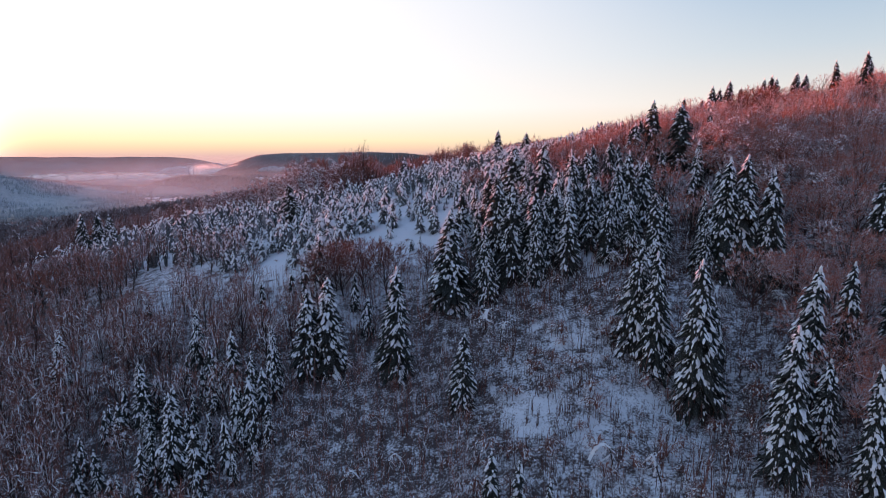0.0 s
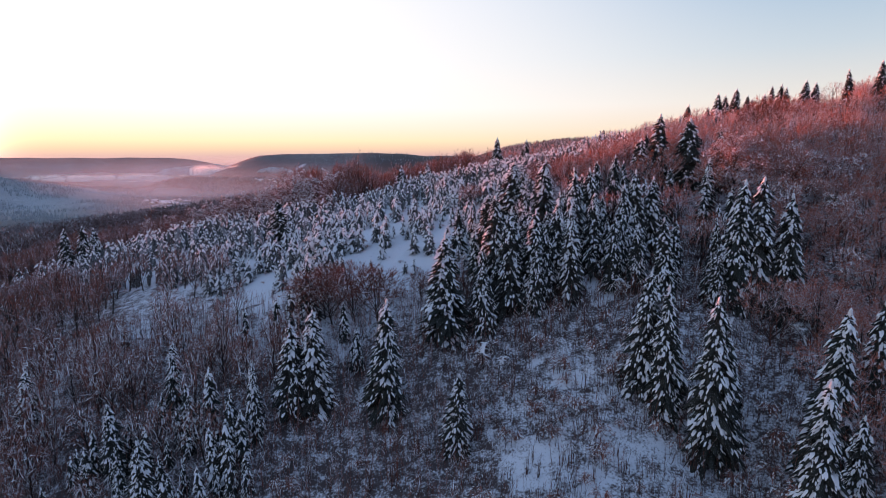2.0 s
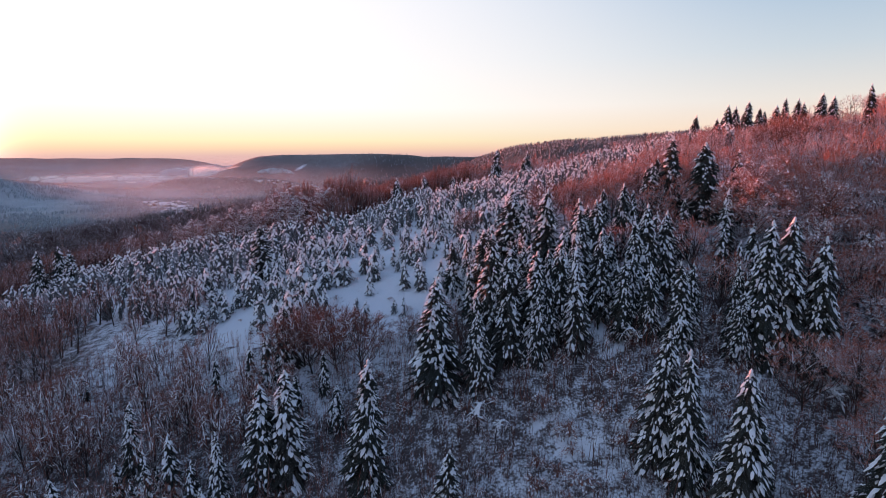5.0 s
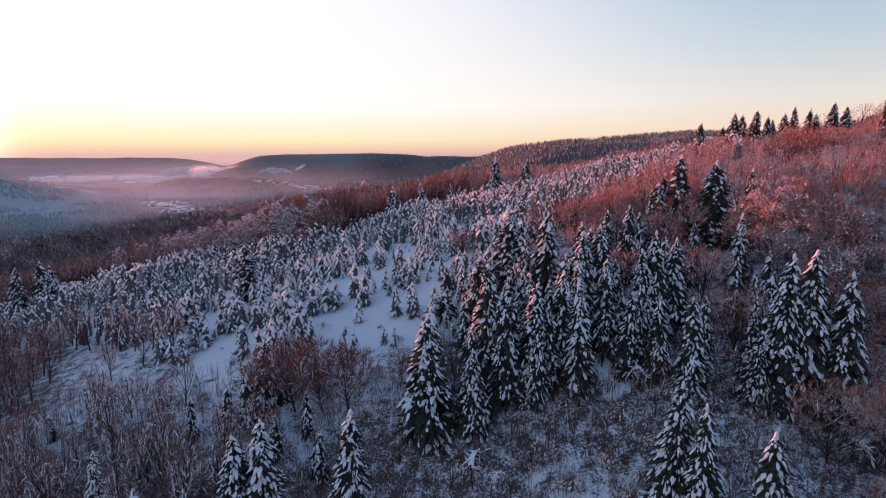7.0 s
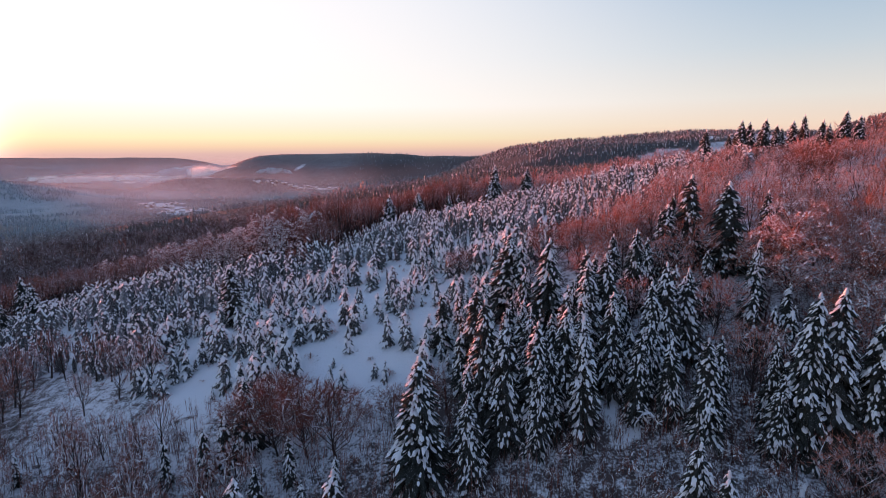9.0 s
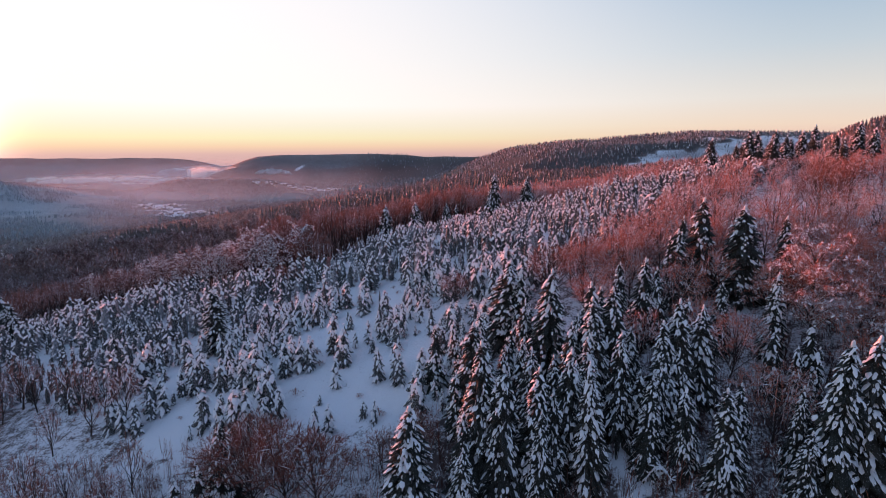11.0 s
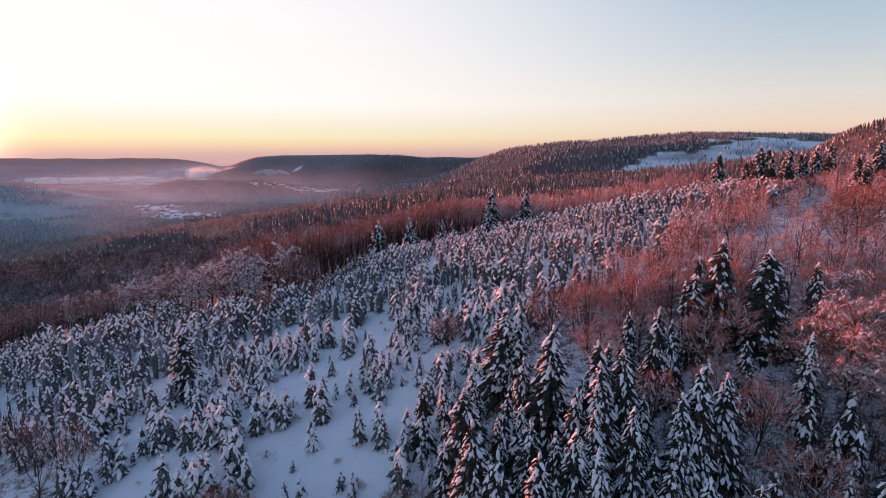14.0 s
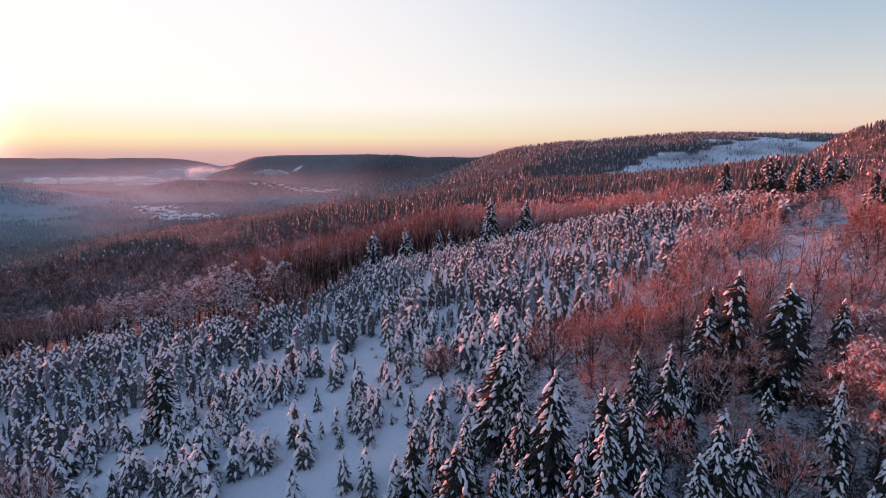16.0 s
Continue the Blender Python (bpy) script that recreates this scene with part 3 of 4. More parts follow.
def far_bare_shape(seed, strokes=16, snowy=0.2, material=None):
    """A distant leafless tree of unit height: a stem and a round head of fine upright strokes."""
    r = random.Random(seed)
    crown, snow = Shape(), Shape()
    crown.add([(-0.012, 0, -0.02), (0.012, 0, -0.02), (0, 0, 0.7)], [(0, 1, 2)])
    crown.add([(0, -0.012, -0.02), (0, 0.012, -0.02), (0, 0, 0.7)], [(0, 1, 2)])
    for i in range(strokes):
        a, u = r.uniform(0, 6.28), r.uniform(-0.7, 1.0)
        d = 0.34 * math.sqrt(1 - u * u) * r.uniform(0.6, 1.1)
        q = Vector((d * math.cos(a), d * math.sin(a), 0.60 + 0.38 * u * r.uniform(0.85, 1.05)))
        p = Vector((0.3 * q.x, 0.3 * q.y, max(0.1, q.z - r.uniform(0.06, 0.3))))
        m = p.lerp(q, r.uniform(0.45, 0.75)) + Vector((0.05 * q.x, 0.05 * q.y, 0.02))
        s = Vector((r.uniform(-1, 1), r.uniform(-1, 1), r.uniform(-1, 1))).normalized() * r.uniform(0.012, 0.028)
        (snow if r.random() < snowy else crown).add([p, m - s, m + s, q], [(0, 1, 2), (1, 3, 2)])
    return {"crown": (crown.arrays(), material or SUN_RED_TWIGS), "snow": (snow.arrays(), SNOW)}


# ---- from shapes to objects ----
def part(name, arrays, material, parent, label=""):
    co, tri, quad = arrays
    me = bpy.data.meshes.new(name)
    fill(me, co, [tri, quad])
    me.materials.append(material)
    shade_smooth(me)
    ob = new(name, me)
    ob.parent = parent
    return tagged(ob, label)


PART_NAMES = {"snow": "snow_load"}


def model(name, shape, labels):
    """A thing with its parts, built once at the origin."""
    base = new(name)
    base.empty_display_size = 0.5
    for key, (arrays, material) in shape.items():
        if len(arrays[0]):
            ob = part(PART_NAMES.get(key, key), arrays, material, base, labels.get(key, ""))
            if key != "trunk":
                tagged(ob, kind="stuff")
    return base


def remove(base):
    for o in (*base.children_recursive, base):
        bpy.data.objects.remove(o)


def merge(name, shapes, x, y, scale, seed, sink=0.0, squash=None):
    """Many trees joined into one mesh: picks a shape, a turn and a size for each place."""
    g = np.random.default_rng(seed)
    n = len(x)
    z = ground(x, y) - sink
    pick, turn = g.integers(0, len(shapes), n), g.uniform(0, 2 * np.pi, n)
    wide = scale * (g.uniform(0.85, 1.2, n) if squash is None else squash)
    mats, cos, tris, quads, tm, qm, top = [], [], [], [], [], [], 0
    for s, shape in enumerate(shapes):
        w = np.nonzero(pick == s)[0]
        if not len(w):
            continue
        c, d = np.cos(turn[w])[:, None], np.sin(turn[w])[:, None]
        for (co, tri, quad), material in shape.values():
            if not len(co):
                continue
            if material not in mats:
                mats.append(material)
            k = mats.index(material)
            P = np.stack([(co[:, 0] * c - co[:, 1] * d) * wide[w, None] + x[w, None],
                          (co[:, 0] * d + co[:, 1] * c) * wide[w, None] + y[w, None],
                          co[:, 2] * scale[w, None] + z[w, None]], -1).reshape(-1, 3)
            step = top + np.arange(len(w))[:, None, None] * len(co)
            if len(tri):
                tris.append((tri[None] + step).reshape(-1, 3))
                tm.append(np.full(len(tris[-1]), k))
            if len(quad):
                quads.append((quad[None] + step).reshape(-1, 4))
                qm.append(np.full(len(quads[-1]), k))
            cos.append(P)
            top += len(P)
    me = bpy.data.meshes.new(name)
    fill(me, np.concatenate(cos), tris + quads)
    for m in mats:
        me.materials.append(m)
    me.polygons.foreach_set("material_index", np.concatenate(tm + qm).astype(np.int32))
    return new(name, me)


def spots(seed, x0, x1, y0, y1, gap):
    """Places on a loosened grid."""
    g = np.random.default_rng(seed)
    X, Y = np.meshgrid(np.arange(x0, x1, gap), np.arange(y0, y1, gap))
    X, Y = X.ravel() + g.uniform(-0.45, 0.45, X.size) * gap, Y.ravel() + g.uniform(-0.45, 0.45, Y.size) * gap
    return X, Y, g


def clear_of(x, y, taken, gap):
    keep = np.ones(len(x), bool)
    for tx, ty, h, *_ in taken:
        keep &= np.hypot(x - tx, y - ty) > gap + 0.09 * h
    return keep


# ---- the tall spruces ----
SLOPE = [(37.0, 76.4, 22.5), (30.5, 85.2, 17.2), (32.6, 81.2, 19.0), (41.5, 103.0, 11.0), (40.6, 60.0, 19.0), (47.5, 69.5, 20.5), (56.4, 74.4, 15.5), (62.0, 73.5, 15.0),
         (47.4, 56.0, 14.8), (45.9, 61.8, 13.0), (3.0, 81.6, 11.8, 1.35), (-19.3, 90.3, 16.5, 1.25), (-22.9, 90.0, 15.0, 1.1), (-7.8, 88.3, 18.8, 1.15), (-13.8, 97.0, 8.0), (-27.6, 86.0, 12.2),
         (-43.4, 93.4, 11.0), (-35.6, 88.6, 10.0), (-66.5, 91.5, 12.0, 1.35), (-47.9, 83.4, 11.5), (-40.2, 75.8, 13.4), (-44.2, 74.1, 8.0), (-35.8, 73.5, 10.1), (-37.5, 84.5, 7.3),
         (-29.9, 79.9, 9.8), (6.1, 62.8, 8.5), (9.3, 62.3, 7.2), (12.9, 61.4, 4.9), (41.0, 80.2, 10.9), (-29.6, 105.1, 9.6), (-27.2, 107.6, 9.2), (-13.6, 97.1, 7.0), (-17.0, 104.0, 7.5), (-35.7, 106.1, 7.6), (-59.8, 108.9, 5.2), (-21.0, 101.0, 6.5), (-10.0, 101.5, 6.0)]
STAND = [(16.2, 131.0, 14.5, 1.5), (21.5, 120.6, 17.5, 1.2), (18.2, 129.6, 12.5, 1.2), (10.4, 106.6, 20.0), (12.8, 103.6, 18.7), (17.1, 104.6, 17.1), (21.3, 106.5, 16.5), (23.6, 103.4, 16.9), (26.7, 113.4, 16.9),
         (30.3, 116.0, 16.0), (34.8, 109.3, 15.1, 1.15), (37.0, 110.0, 16.8), (40.2, 111.8, 13.8), (27.4, 118.5, 15.5, 1.15), (10.0, 115.8, 15.3, 1.2), (31.1, 104.1, 13.1), (38.6, 99.4, 13.8, 1.15), (47.6, 101.0, 12.5, 0.7), (50.0, 98.6, 20.8), (46.5, 97.6, 10.6), (51.7, 109.2, 8.5),
         (52.7, 98.2, 21.4), (57.0, 95.1, 20.2), (1.0, 101.4, 18.0, 1.45), (4.4, 124.0, 9.6), (7.4, 125.2, 9.0), (29.3, 122.2, 12.7), (33.4, 106.9, 11.4), (24.8, 109.8, 14.4),
         (20.6, 110.3, 12.6), (17.6, 111.5, 13.3), (14.5, 116.2, 11.8), (11.1, 117.7, 12.4), (7.2, 114.4, 9.7), (29.0, 109.0, 15.0)]
SHOULDER = [(48.0, 137.0, 12.0), (43.9, 131.7, 11.5), (35.1, 129.6, 10.0), (39.6, 130.6, 9.5), (70.0, 141.0, 5.8), (34.4, 127.6, 12.2), (37.1, 124.5, 13.8), (38.7, 123.5, 12.4),
            (50.9, 105.0, 9.4), (55.0, 104.2, 12.5), (74.1, 92.8, 14.2), (120.3, 163.4, 14.0), (-24.8, 109.8, 12.0, 1.1), (-40.5, 148.6, 12.2, 1.6), (-66.5, 155.0, 7.4), (-115.5, 176.5, 14.5, 1.3),
            (-120.3, 192.0, 15.0, 1.35), (-110.5, 183.0, 12.5, 1.35), (-75.3, 172.4, 5.6), (62.0, 222.0, 7.5), (63.2, 172.9, 5.2), (103.6, 181.5, 5.6), (116.0, 170.0, 13.0), (127.0, 172.0, 12.0)]
BEYOND = [(-18.5, 265.0, 17.3, 1.35), (-5.6, 265.0, 15.1, 1.35), (6.6, 263.0, 11.6, 1.3), (10.8, 265.0, 10.2, 1.2), (25.2, 265.0, 19.5, 1.25), (38.8, 265.0, 15.8, 1.3)]
CREST = [(107.1, 255.0, 20.1, 1.2), (109.5, 257.0, 17.1, 1.1), (107.5, 236.0, 12.8, 1.1), (110.5, 238.0, 13.4, 1.1), (108.5, 230.0, 16.1, 1.2), (111.9, 233.0, 15.9, 1.15), (110.2, 226.0, 12.4, 1.1), (103.0, 207.0, 13.4, 1.2),
         (104.2, 211.0, 9.8, 1.1), (112.1, 216.0, 11.6, 1.1), (116.2, 220.0, 10.5, 1.1), (127.2, 232.0, 14.0, 1.2), (120.8, 215.0, 12.8, 1.1), (102.7, 180.0, 11.6, 1.1), (103.1, 178.0, 10.4, 1.1), (122.7, 200.0, 12.0, 1.2), (119.6, 190.0, 11.0, 1.2)]

TALL = SLOPE + STAND + SHOULDER + BEYOND


def close_stand():
    """The stand's inner trees, between those that can be told apart."""
    x, y, g = spots(71, 9, 62, 101, 124, 3.7)
    ok = (y < 126 - 0.1 * x) & (y > 100 + 0.10 * (x - 9)) & ~clearing(x, y) & (g.uniform(0, 1, len(x)) < np.where(x < 27, 0.85, np.where(x < 44, 0.3, 0.25)))
    for tx, ty, *_ in TALL:
        ok &= np.hypot(x - tx, y - ty) > 1.9
    return [(a, c, k) for a, c, k in zip(x[ok], y[ok], g.uniform(8, 13.5, ok.sum()))]


def lower_grove():
    """A close group of slender spruces low on the slope."""
    x, y, g = spots(75, -57, -25, 66, 90, 2.9)
    ok = ((x + 41) / 15) ** 2 + ((y - 78) / 12) ** 2 < 1.0
    for tx, ty, *_ in TALL:
        ok &= np.hypot(x - tx, y - ty) > 1.6
    ok &= g.uniform(0, 1, len(x)) < 0.8
    return [(a, c, k, 0.95) for a, c, k in zip(x[ok], y[ok], g.uniform(4.5, 8.5, ok.sum()))]


DARK = [s for s in SHOULDER if s[0] > 40] + [(48.8, 131.7, 16.6, 1.35), (53.9, 128.4, 15.4, 1.35), (59.2, 126.4, 13.9), (46.2, 133.0, 11.0, 1.2), (44.6, 130.4, 13.0, 1.2)] + CREST
TALL = SLOPE + STAND + [s for s in SHOULDER if s[0] <= 40] + BEYOND + close_stand() + lower_grove()


def plant(models, places, seed, nominal):
    g = random.Random(seed)
    for x, y, h, *wide in places:
        k = h / nominal
        m = models[g.randrange(len(models))]
        w = k * g.uniform(0.92, 1.12) * (wide[0] if wide else 1.0)
        ob = copy_thing(m, pose(x, y, float(ground(x, y)), g.uniform(-2, 2), g.uniform(-2, 2), g.uniform(0, 360)))
        ob.scale = (w, w, k)


def tall_spruces():
    labels = {"snow": "thick clumps of snow on the boughs", "crown": "dark green drooping boughs", "trunk": "brown bark trunk"}
    models = []
    for i, (spread, load) in enumerate(((0.17, 0.8), (0.19, 0.74), (0.155, 0.85), (0.18, 0.62), (0.205, 0.8), (0.165, 0.7))):
        m = model("spruce", spruce_shape(100 + i, 16.0, 300, spread, 0.98 * load, heavy=0.88), labels)
        models.append(tagged(m, "tall dark spruce laden with snow on a snowy slope", "tree", "tall spruces"))
    plant(models, [s for s in TALL if 10.5 <= s[2] < 18], 5, 16.0)
    for m in models:
        remove(m)
    models = []
    for i, (spread, load) in enumerate(((0.165, 0.82), (0.18, 0.76), (0.15, 0.85), (0.17, 0.7))):
        m = model("spruce", spruce_shape(160 + i, 20.0, 380, spread, 0.98 * load, heavy=0.74), labels)
        models.append(tagged(m, "very tall dark spruce laden with snow on the slope", "tree", "tallest spruces"))
    plant(models, [s for s in TALL if s[2] >= 18], 15, 20.0)
    for m in models:
        remove(m)
    models = []
    for i, (spread, load) in enumerate(((0.17, 0.8), (0.19, 0.72), (0.16, 0.82), (0.18, 0.66))):
        m = model("spruce", spruce_shape(140 + i, 8.0, 120, spread, 0.98 * load, heavy=1.6, wide=1.4), labels)
        models.append(tagged(m, "slender young spruce laden with snow on the slope", "tree", "slender spruces"))
    plant(models, [s for s in TALL if s[2] < 10.5], 9, 8.0)
    for m in models:
        remove(m)
    labels["snow"] = "thin snow on the boughs"
    models = []
    for i, (spread, load) in enumerate(((0.19, 0.44), (0.17, 0.36), (0.20, 0.48))):
        m = model("spruce", spruce_shape(120 + i, 16.0, 300, spread, 1.25 * load, heavy=0.78, wide=1.1), labels)
        models.append(tagged(m, "dark green spruce with little snow on the brow", "tree", "dark spruces"))
    plant(models, DARK, 8, 16.0)
    for m in models:
        remove(m)


tall_spruces()
TALL = TALL + DARK


# ---- the young plantation ----
LONE = [(8.3, 146.5, 7.6), (25.5, 141.0, 11.5)]      # round leafless trees that stand free on the snow


def young_plantation():
    shapes = [spruce_shape(200 + i, 5.0, 44, s, min(1, l + 0.05), 0.02, 1, 1.0, 1.5, RIMED_NEEDLES, 0.48) for i, (s, l) in enumerate(((0.25, 0.9), (0.30, 0.8), (0.23, 0.95), (0.27, 0.7), (0.21, 0.85), (0.33, 0.9), (0.19, 0.75)))]
    x, y, g = spots(11, -125, 105, 108, 272, 2.5)
    d = vnoise(x, y, 12, 5)
    bare = clearing(x, y)
    keep = plantation(x, y) & (~bare | (g.uniform(0, 1, len(x)) < 0.3)) & clear_of(x, y, TALL, 0.6) & clear_of(x, y, LONE, 3.0) & (g.uniform(0, 1, len(x)) < np.where((y < 175) & (x < 14) & (x > -62), 0.36 + 0.54 * (d > 0.45), 0.72 + 0.2 * (d > 0.4)))
    x, y, bare = x[keep], y[keep], bare[keep]
    h = 3.2 + 3.6 * vnoise(x, y, 9, 6) + g.uniform(-1.7, 1.9, len(x)) - 0.8 * sstep(175, 215, y)
    h = np.where(bare, 0.45 * h, h)
    front = np.argsort(y + 0.35 * np.abs(x + 5) - 0.15 * x)
    single, rest = front[:300], front[300:]
    labels = {"snow": "white snow on every bough"}
    models = [tagged(model("young_spruce", s, labels), "young snow-covered spruce in a plantation on snow", "tree", "young plantation spruces") for s in shapes]
    plant(models, [(x[i], y[i], h[i]) for i in single], 6, 5.0)
    for m in models:
        remove(m)
    thin = [spruce_shape(230 + i, 5.0, 14, (0.22, 0.27, 0.31, 0.25, 0.29, 0.20)[i], (0.95, 0.8, 0.9, 0.65, 0.85, 0.75)[i], 0.02, 2, 0.82, 1.6, (PALE_NEEDLES if i == 2 else RIMED_NEEDLES), 0.48) for i in range(6)]
    ob = merge("young_spruces", thin, x[rest], y[rest], h[rest] / 5.0, 7)
    tagged(ob, "dense rows of young snow-covered spruces", "young spruces", kind="stuff")


young_plantation()


# ---- leafless woods ----
SNOWED = [(64.5, 129.0, 11.0)]
SPREADING = [(57.5, 115.5, 17.0, 1.3), (66.5, 111.0, 15.0, 1.2)]


def bare_woods():
    labels = {"snow": "snow along the branches", "crown": "fine reddish-brown twigs"}
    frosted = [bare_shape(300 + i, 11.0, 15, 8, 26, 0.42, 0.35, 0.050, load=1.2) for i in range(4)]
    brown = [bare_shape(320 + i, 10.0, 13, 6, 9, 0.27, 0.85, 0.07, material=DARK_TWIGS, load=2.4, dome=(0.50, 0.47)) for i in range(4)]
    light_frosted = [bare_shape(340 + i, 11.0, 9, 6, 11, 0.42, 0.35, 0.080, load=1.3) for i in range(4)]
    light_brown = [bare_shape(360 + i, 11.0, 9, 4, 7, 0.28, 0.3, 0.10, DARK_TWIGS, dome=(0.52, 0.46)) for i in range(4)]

    # the sunlit slope above the spruces
    x, y, g = spots(21, 22, 175, 58, 250, 4.9)
    ok = (x > np.interp(y, [66, 95, 108, 124, 140, 165, 200, 250], [50, 52, 46, 30, 30, 50, 75, 108])) & clear_of(x, y, TALL, 1.6) & clear_of(x, y, CREST, 2.0) & clear_of(x, y, SPREADING, 4.0) & ~clearing(x, y) & (g.uniform(0, 1, len(x)) < np.where(y < 118, 0.95, 0.85))
    ok &= ~((x > 108) & (y > 190) & (vnoise(x, y, 22, 8) > 0.62))
    x, y = x[ok], y[ok]
    h = (8.2 + 4.0 * vnoise(x, y, 25, 9) + g.uniform(-1.5, 1.5, len(x))) * np.where(x > 95, 0.85, 1.0) * np.where((y > 172) & (x < 132), 0.6, 1.0)
    near = np.argsort(np.hypot(x - 20, y - 60))
    a, b = near[:150], near[150:]
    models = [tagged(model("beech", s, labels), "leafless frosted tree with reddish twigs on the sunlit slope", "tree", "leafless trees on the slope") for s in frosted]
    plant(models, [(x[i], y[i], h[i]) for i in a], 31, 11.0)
    for m in models:
        remove(m)
    far = y[b] > 185
    high_frosted = [bare_shape(345 + i, 11.0, 8, 6, 11, 0.44, 0.3, 0.10, load=1.4) for i in range(4)]
    for w, shapes in ((b[~far], light_frosted), (b[far], high_frosted)):
        tagged(merge("leafless_slope_wood", shapes, x[w], y[w], h[w] / 11.0, 32), "frosted leafless wood on the upper slope", "wood", kind="stuff")

    # round crowns standing alone among the spruces
    alone = LONE + [(-15.4, 107.5, 13.5), (-20.0, 108.5, 12.5), (-11.0, 107.0, 12.0), (-24.5, 110.5, 10.5), (46.0, 150.0, 8.0), (52.0, 143.0, 8.5), (33.0, 147.0, 9.0), (30.0, 143.0, 9.5), (37.0, 141.0, 9.0), (43.0, 140.0, 8.5), (40.0, 146.0, 8.0), (-36.0, 182.0, 8.0),
             (-21.0, 115.0, 8.5), (-34.0, 203.5, 13.5), (88.0, 158.0, 11.5), (81.0, 151.0, 12.0), (2.0, 113.0, 6.0), (-3.0, 111.0, 6.5)]
    round_crowned = [bare_shape(325 + i, 10.0, 18, 8, 14, 0.46, 0.3, 0.075, material=ROUND_TWIGS, load=1.4) for i in range(3)]
    rounds = [tagged(model("beech", s, labels), "leafless dark brown tree with a round crown in snow", "tree", "round leafless trees") for s in round_crowned]
    plant(rounds, alone, 33, 10.0)
    for m in rounds:
        remove(m)
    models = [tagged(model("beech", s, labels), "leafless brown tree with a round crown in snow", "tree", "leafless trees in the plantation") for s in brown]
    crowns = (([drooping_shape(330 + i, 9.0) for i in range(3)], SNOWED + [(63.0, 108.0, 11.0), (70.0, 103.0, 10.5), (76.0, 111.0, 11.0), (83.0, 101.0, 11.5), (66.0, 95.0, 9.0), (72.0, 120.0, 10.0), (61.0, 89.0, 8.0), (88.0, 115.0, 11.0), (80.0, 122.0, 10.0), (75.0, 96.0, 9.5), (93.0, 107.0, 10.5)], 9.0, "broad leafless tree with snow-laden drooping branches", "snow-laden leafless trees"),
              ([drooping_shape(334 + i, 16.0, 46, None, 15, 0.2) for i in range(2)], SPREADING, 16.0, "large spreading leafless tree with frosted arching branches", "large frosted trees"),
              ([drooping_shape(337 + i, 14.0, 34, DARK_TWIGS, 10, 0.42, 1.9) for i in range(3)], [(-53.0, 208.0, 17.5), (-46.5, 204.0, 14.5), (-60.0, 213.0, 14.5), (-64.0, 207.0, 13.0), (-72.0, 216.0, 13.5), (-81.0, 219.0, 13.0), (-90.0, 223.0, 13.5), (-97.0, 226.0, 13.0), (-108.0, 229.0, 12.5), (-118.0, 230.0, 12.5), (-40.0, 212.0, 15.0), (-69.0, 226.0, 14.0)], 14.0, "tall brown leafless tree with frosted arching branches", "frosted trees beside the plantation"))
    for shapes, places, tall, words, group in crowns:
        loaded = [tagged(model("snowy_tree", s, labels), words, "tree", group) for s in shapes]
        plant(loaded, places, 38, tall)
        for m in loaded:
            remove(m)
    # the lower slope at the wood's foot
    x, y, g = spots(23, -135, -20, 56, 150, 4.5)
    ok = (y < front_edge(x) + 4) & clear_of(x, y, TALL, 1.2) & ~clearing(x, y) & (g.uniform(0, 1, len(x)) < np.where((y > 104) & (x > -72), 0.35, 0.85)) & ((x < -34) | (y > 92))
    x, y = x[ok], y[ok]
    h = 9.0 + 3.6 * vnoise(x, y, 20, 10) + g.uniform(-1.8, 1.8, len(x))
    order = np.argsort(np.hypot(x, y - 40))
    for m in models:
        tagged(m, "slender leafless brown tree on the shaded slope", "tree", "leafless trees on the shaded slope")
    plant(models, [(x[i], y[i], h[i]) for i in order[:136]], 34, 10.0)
    for m in models:
        remove(m)
    if len(order) > 136:
        b = order[136:]
        tagged(merge("leafless_lower_wood", light_brown, x[b], y[b], h[b] / 11.0, 35), "brown leafless wood on the shaded slope", "wood", kind="stuff")

    # the tall leafless wood behind the plantation
    x, y, g = spots(25, -330, 110, 100, 400, 5.0)
    ok = (y > np.where(np.abs(x - 15) < 45, 271, back_edge(x) + 3)) & clear_of(x, y, TALL, 0.4) & (g.uniform(0, 1, len(x)) < 0.85)
    ok |= (x < -125) & (y > 100) & (g.uniform(0, 1, len(x)) < 0.85)
    x, y = x[ok], y[ok]
    h = 10.0 + 3.0 * vnoise(x, y, 40, 12) + g.uniform(-1.5, 1.8, len(x)) + 2.0 * sstep(60, 0, y - back_edge(x))
    tall = (x > -58 + 6 * g.uniform(-1, 1, len(x))) & (x < 48) & (y < 318) & (y > 215)
    h = np.where(tall, h + 6.5 - 4.5 * sstep(5, 48, x), h)
    pale = vnoise(x, y, 45, 13) + 0.5 * sstep(0, 30, x) + 0.35 * g.uniform(-1, 1, len(x)) > np.where(x < 22, 1.0, 0.72)
    deep = ~tall & ((y > back_edge(x) + 42) | (x < -150))
    slender = [bare_shape(366 + i, 18.0, 8, 6, 9, 0.15, 0.5, 0.115, DARK_TWIGS, load=1.2, dome=(0.72, 0.28)) for i in range(4)]
    sheaf = [far_bare_shape(380 + i, 28, 0.02, BROWN_TWIGS) for i in range(6)]
    pale_sheaf = [far_bare_shape(390 + i, 28, 0.12) for i in range(6)]
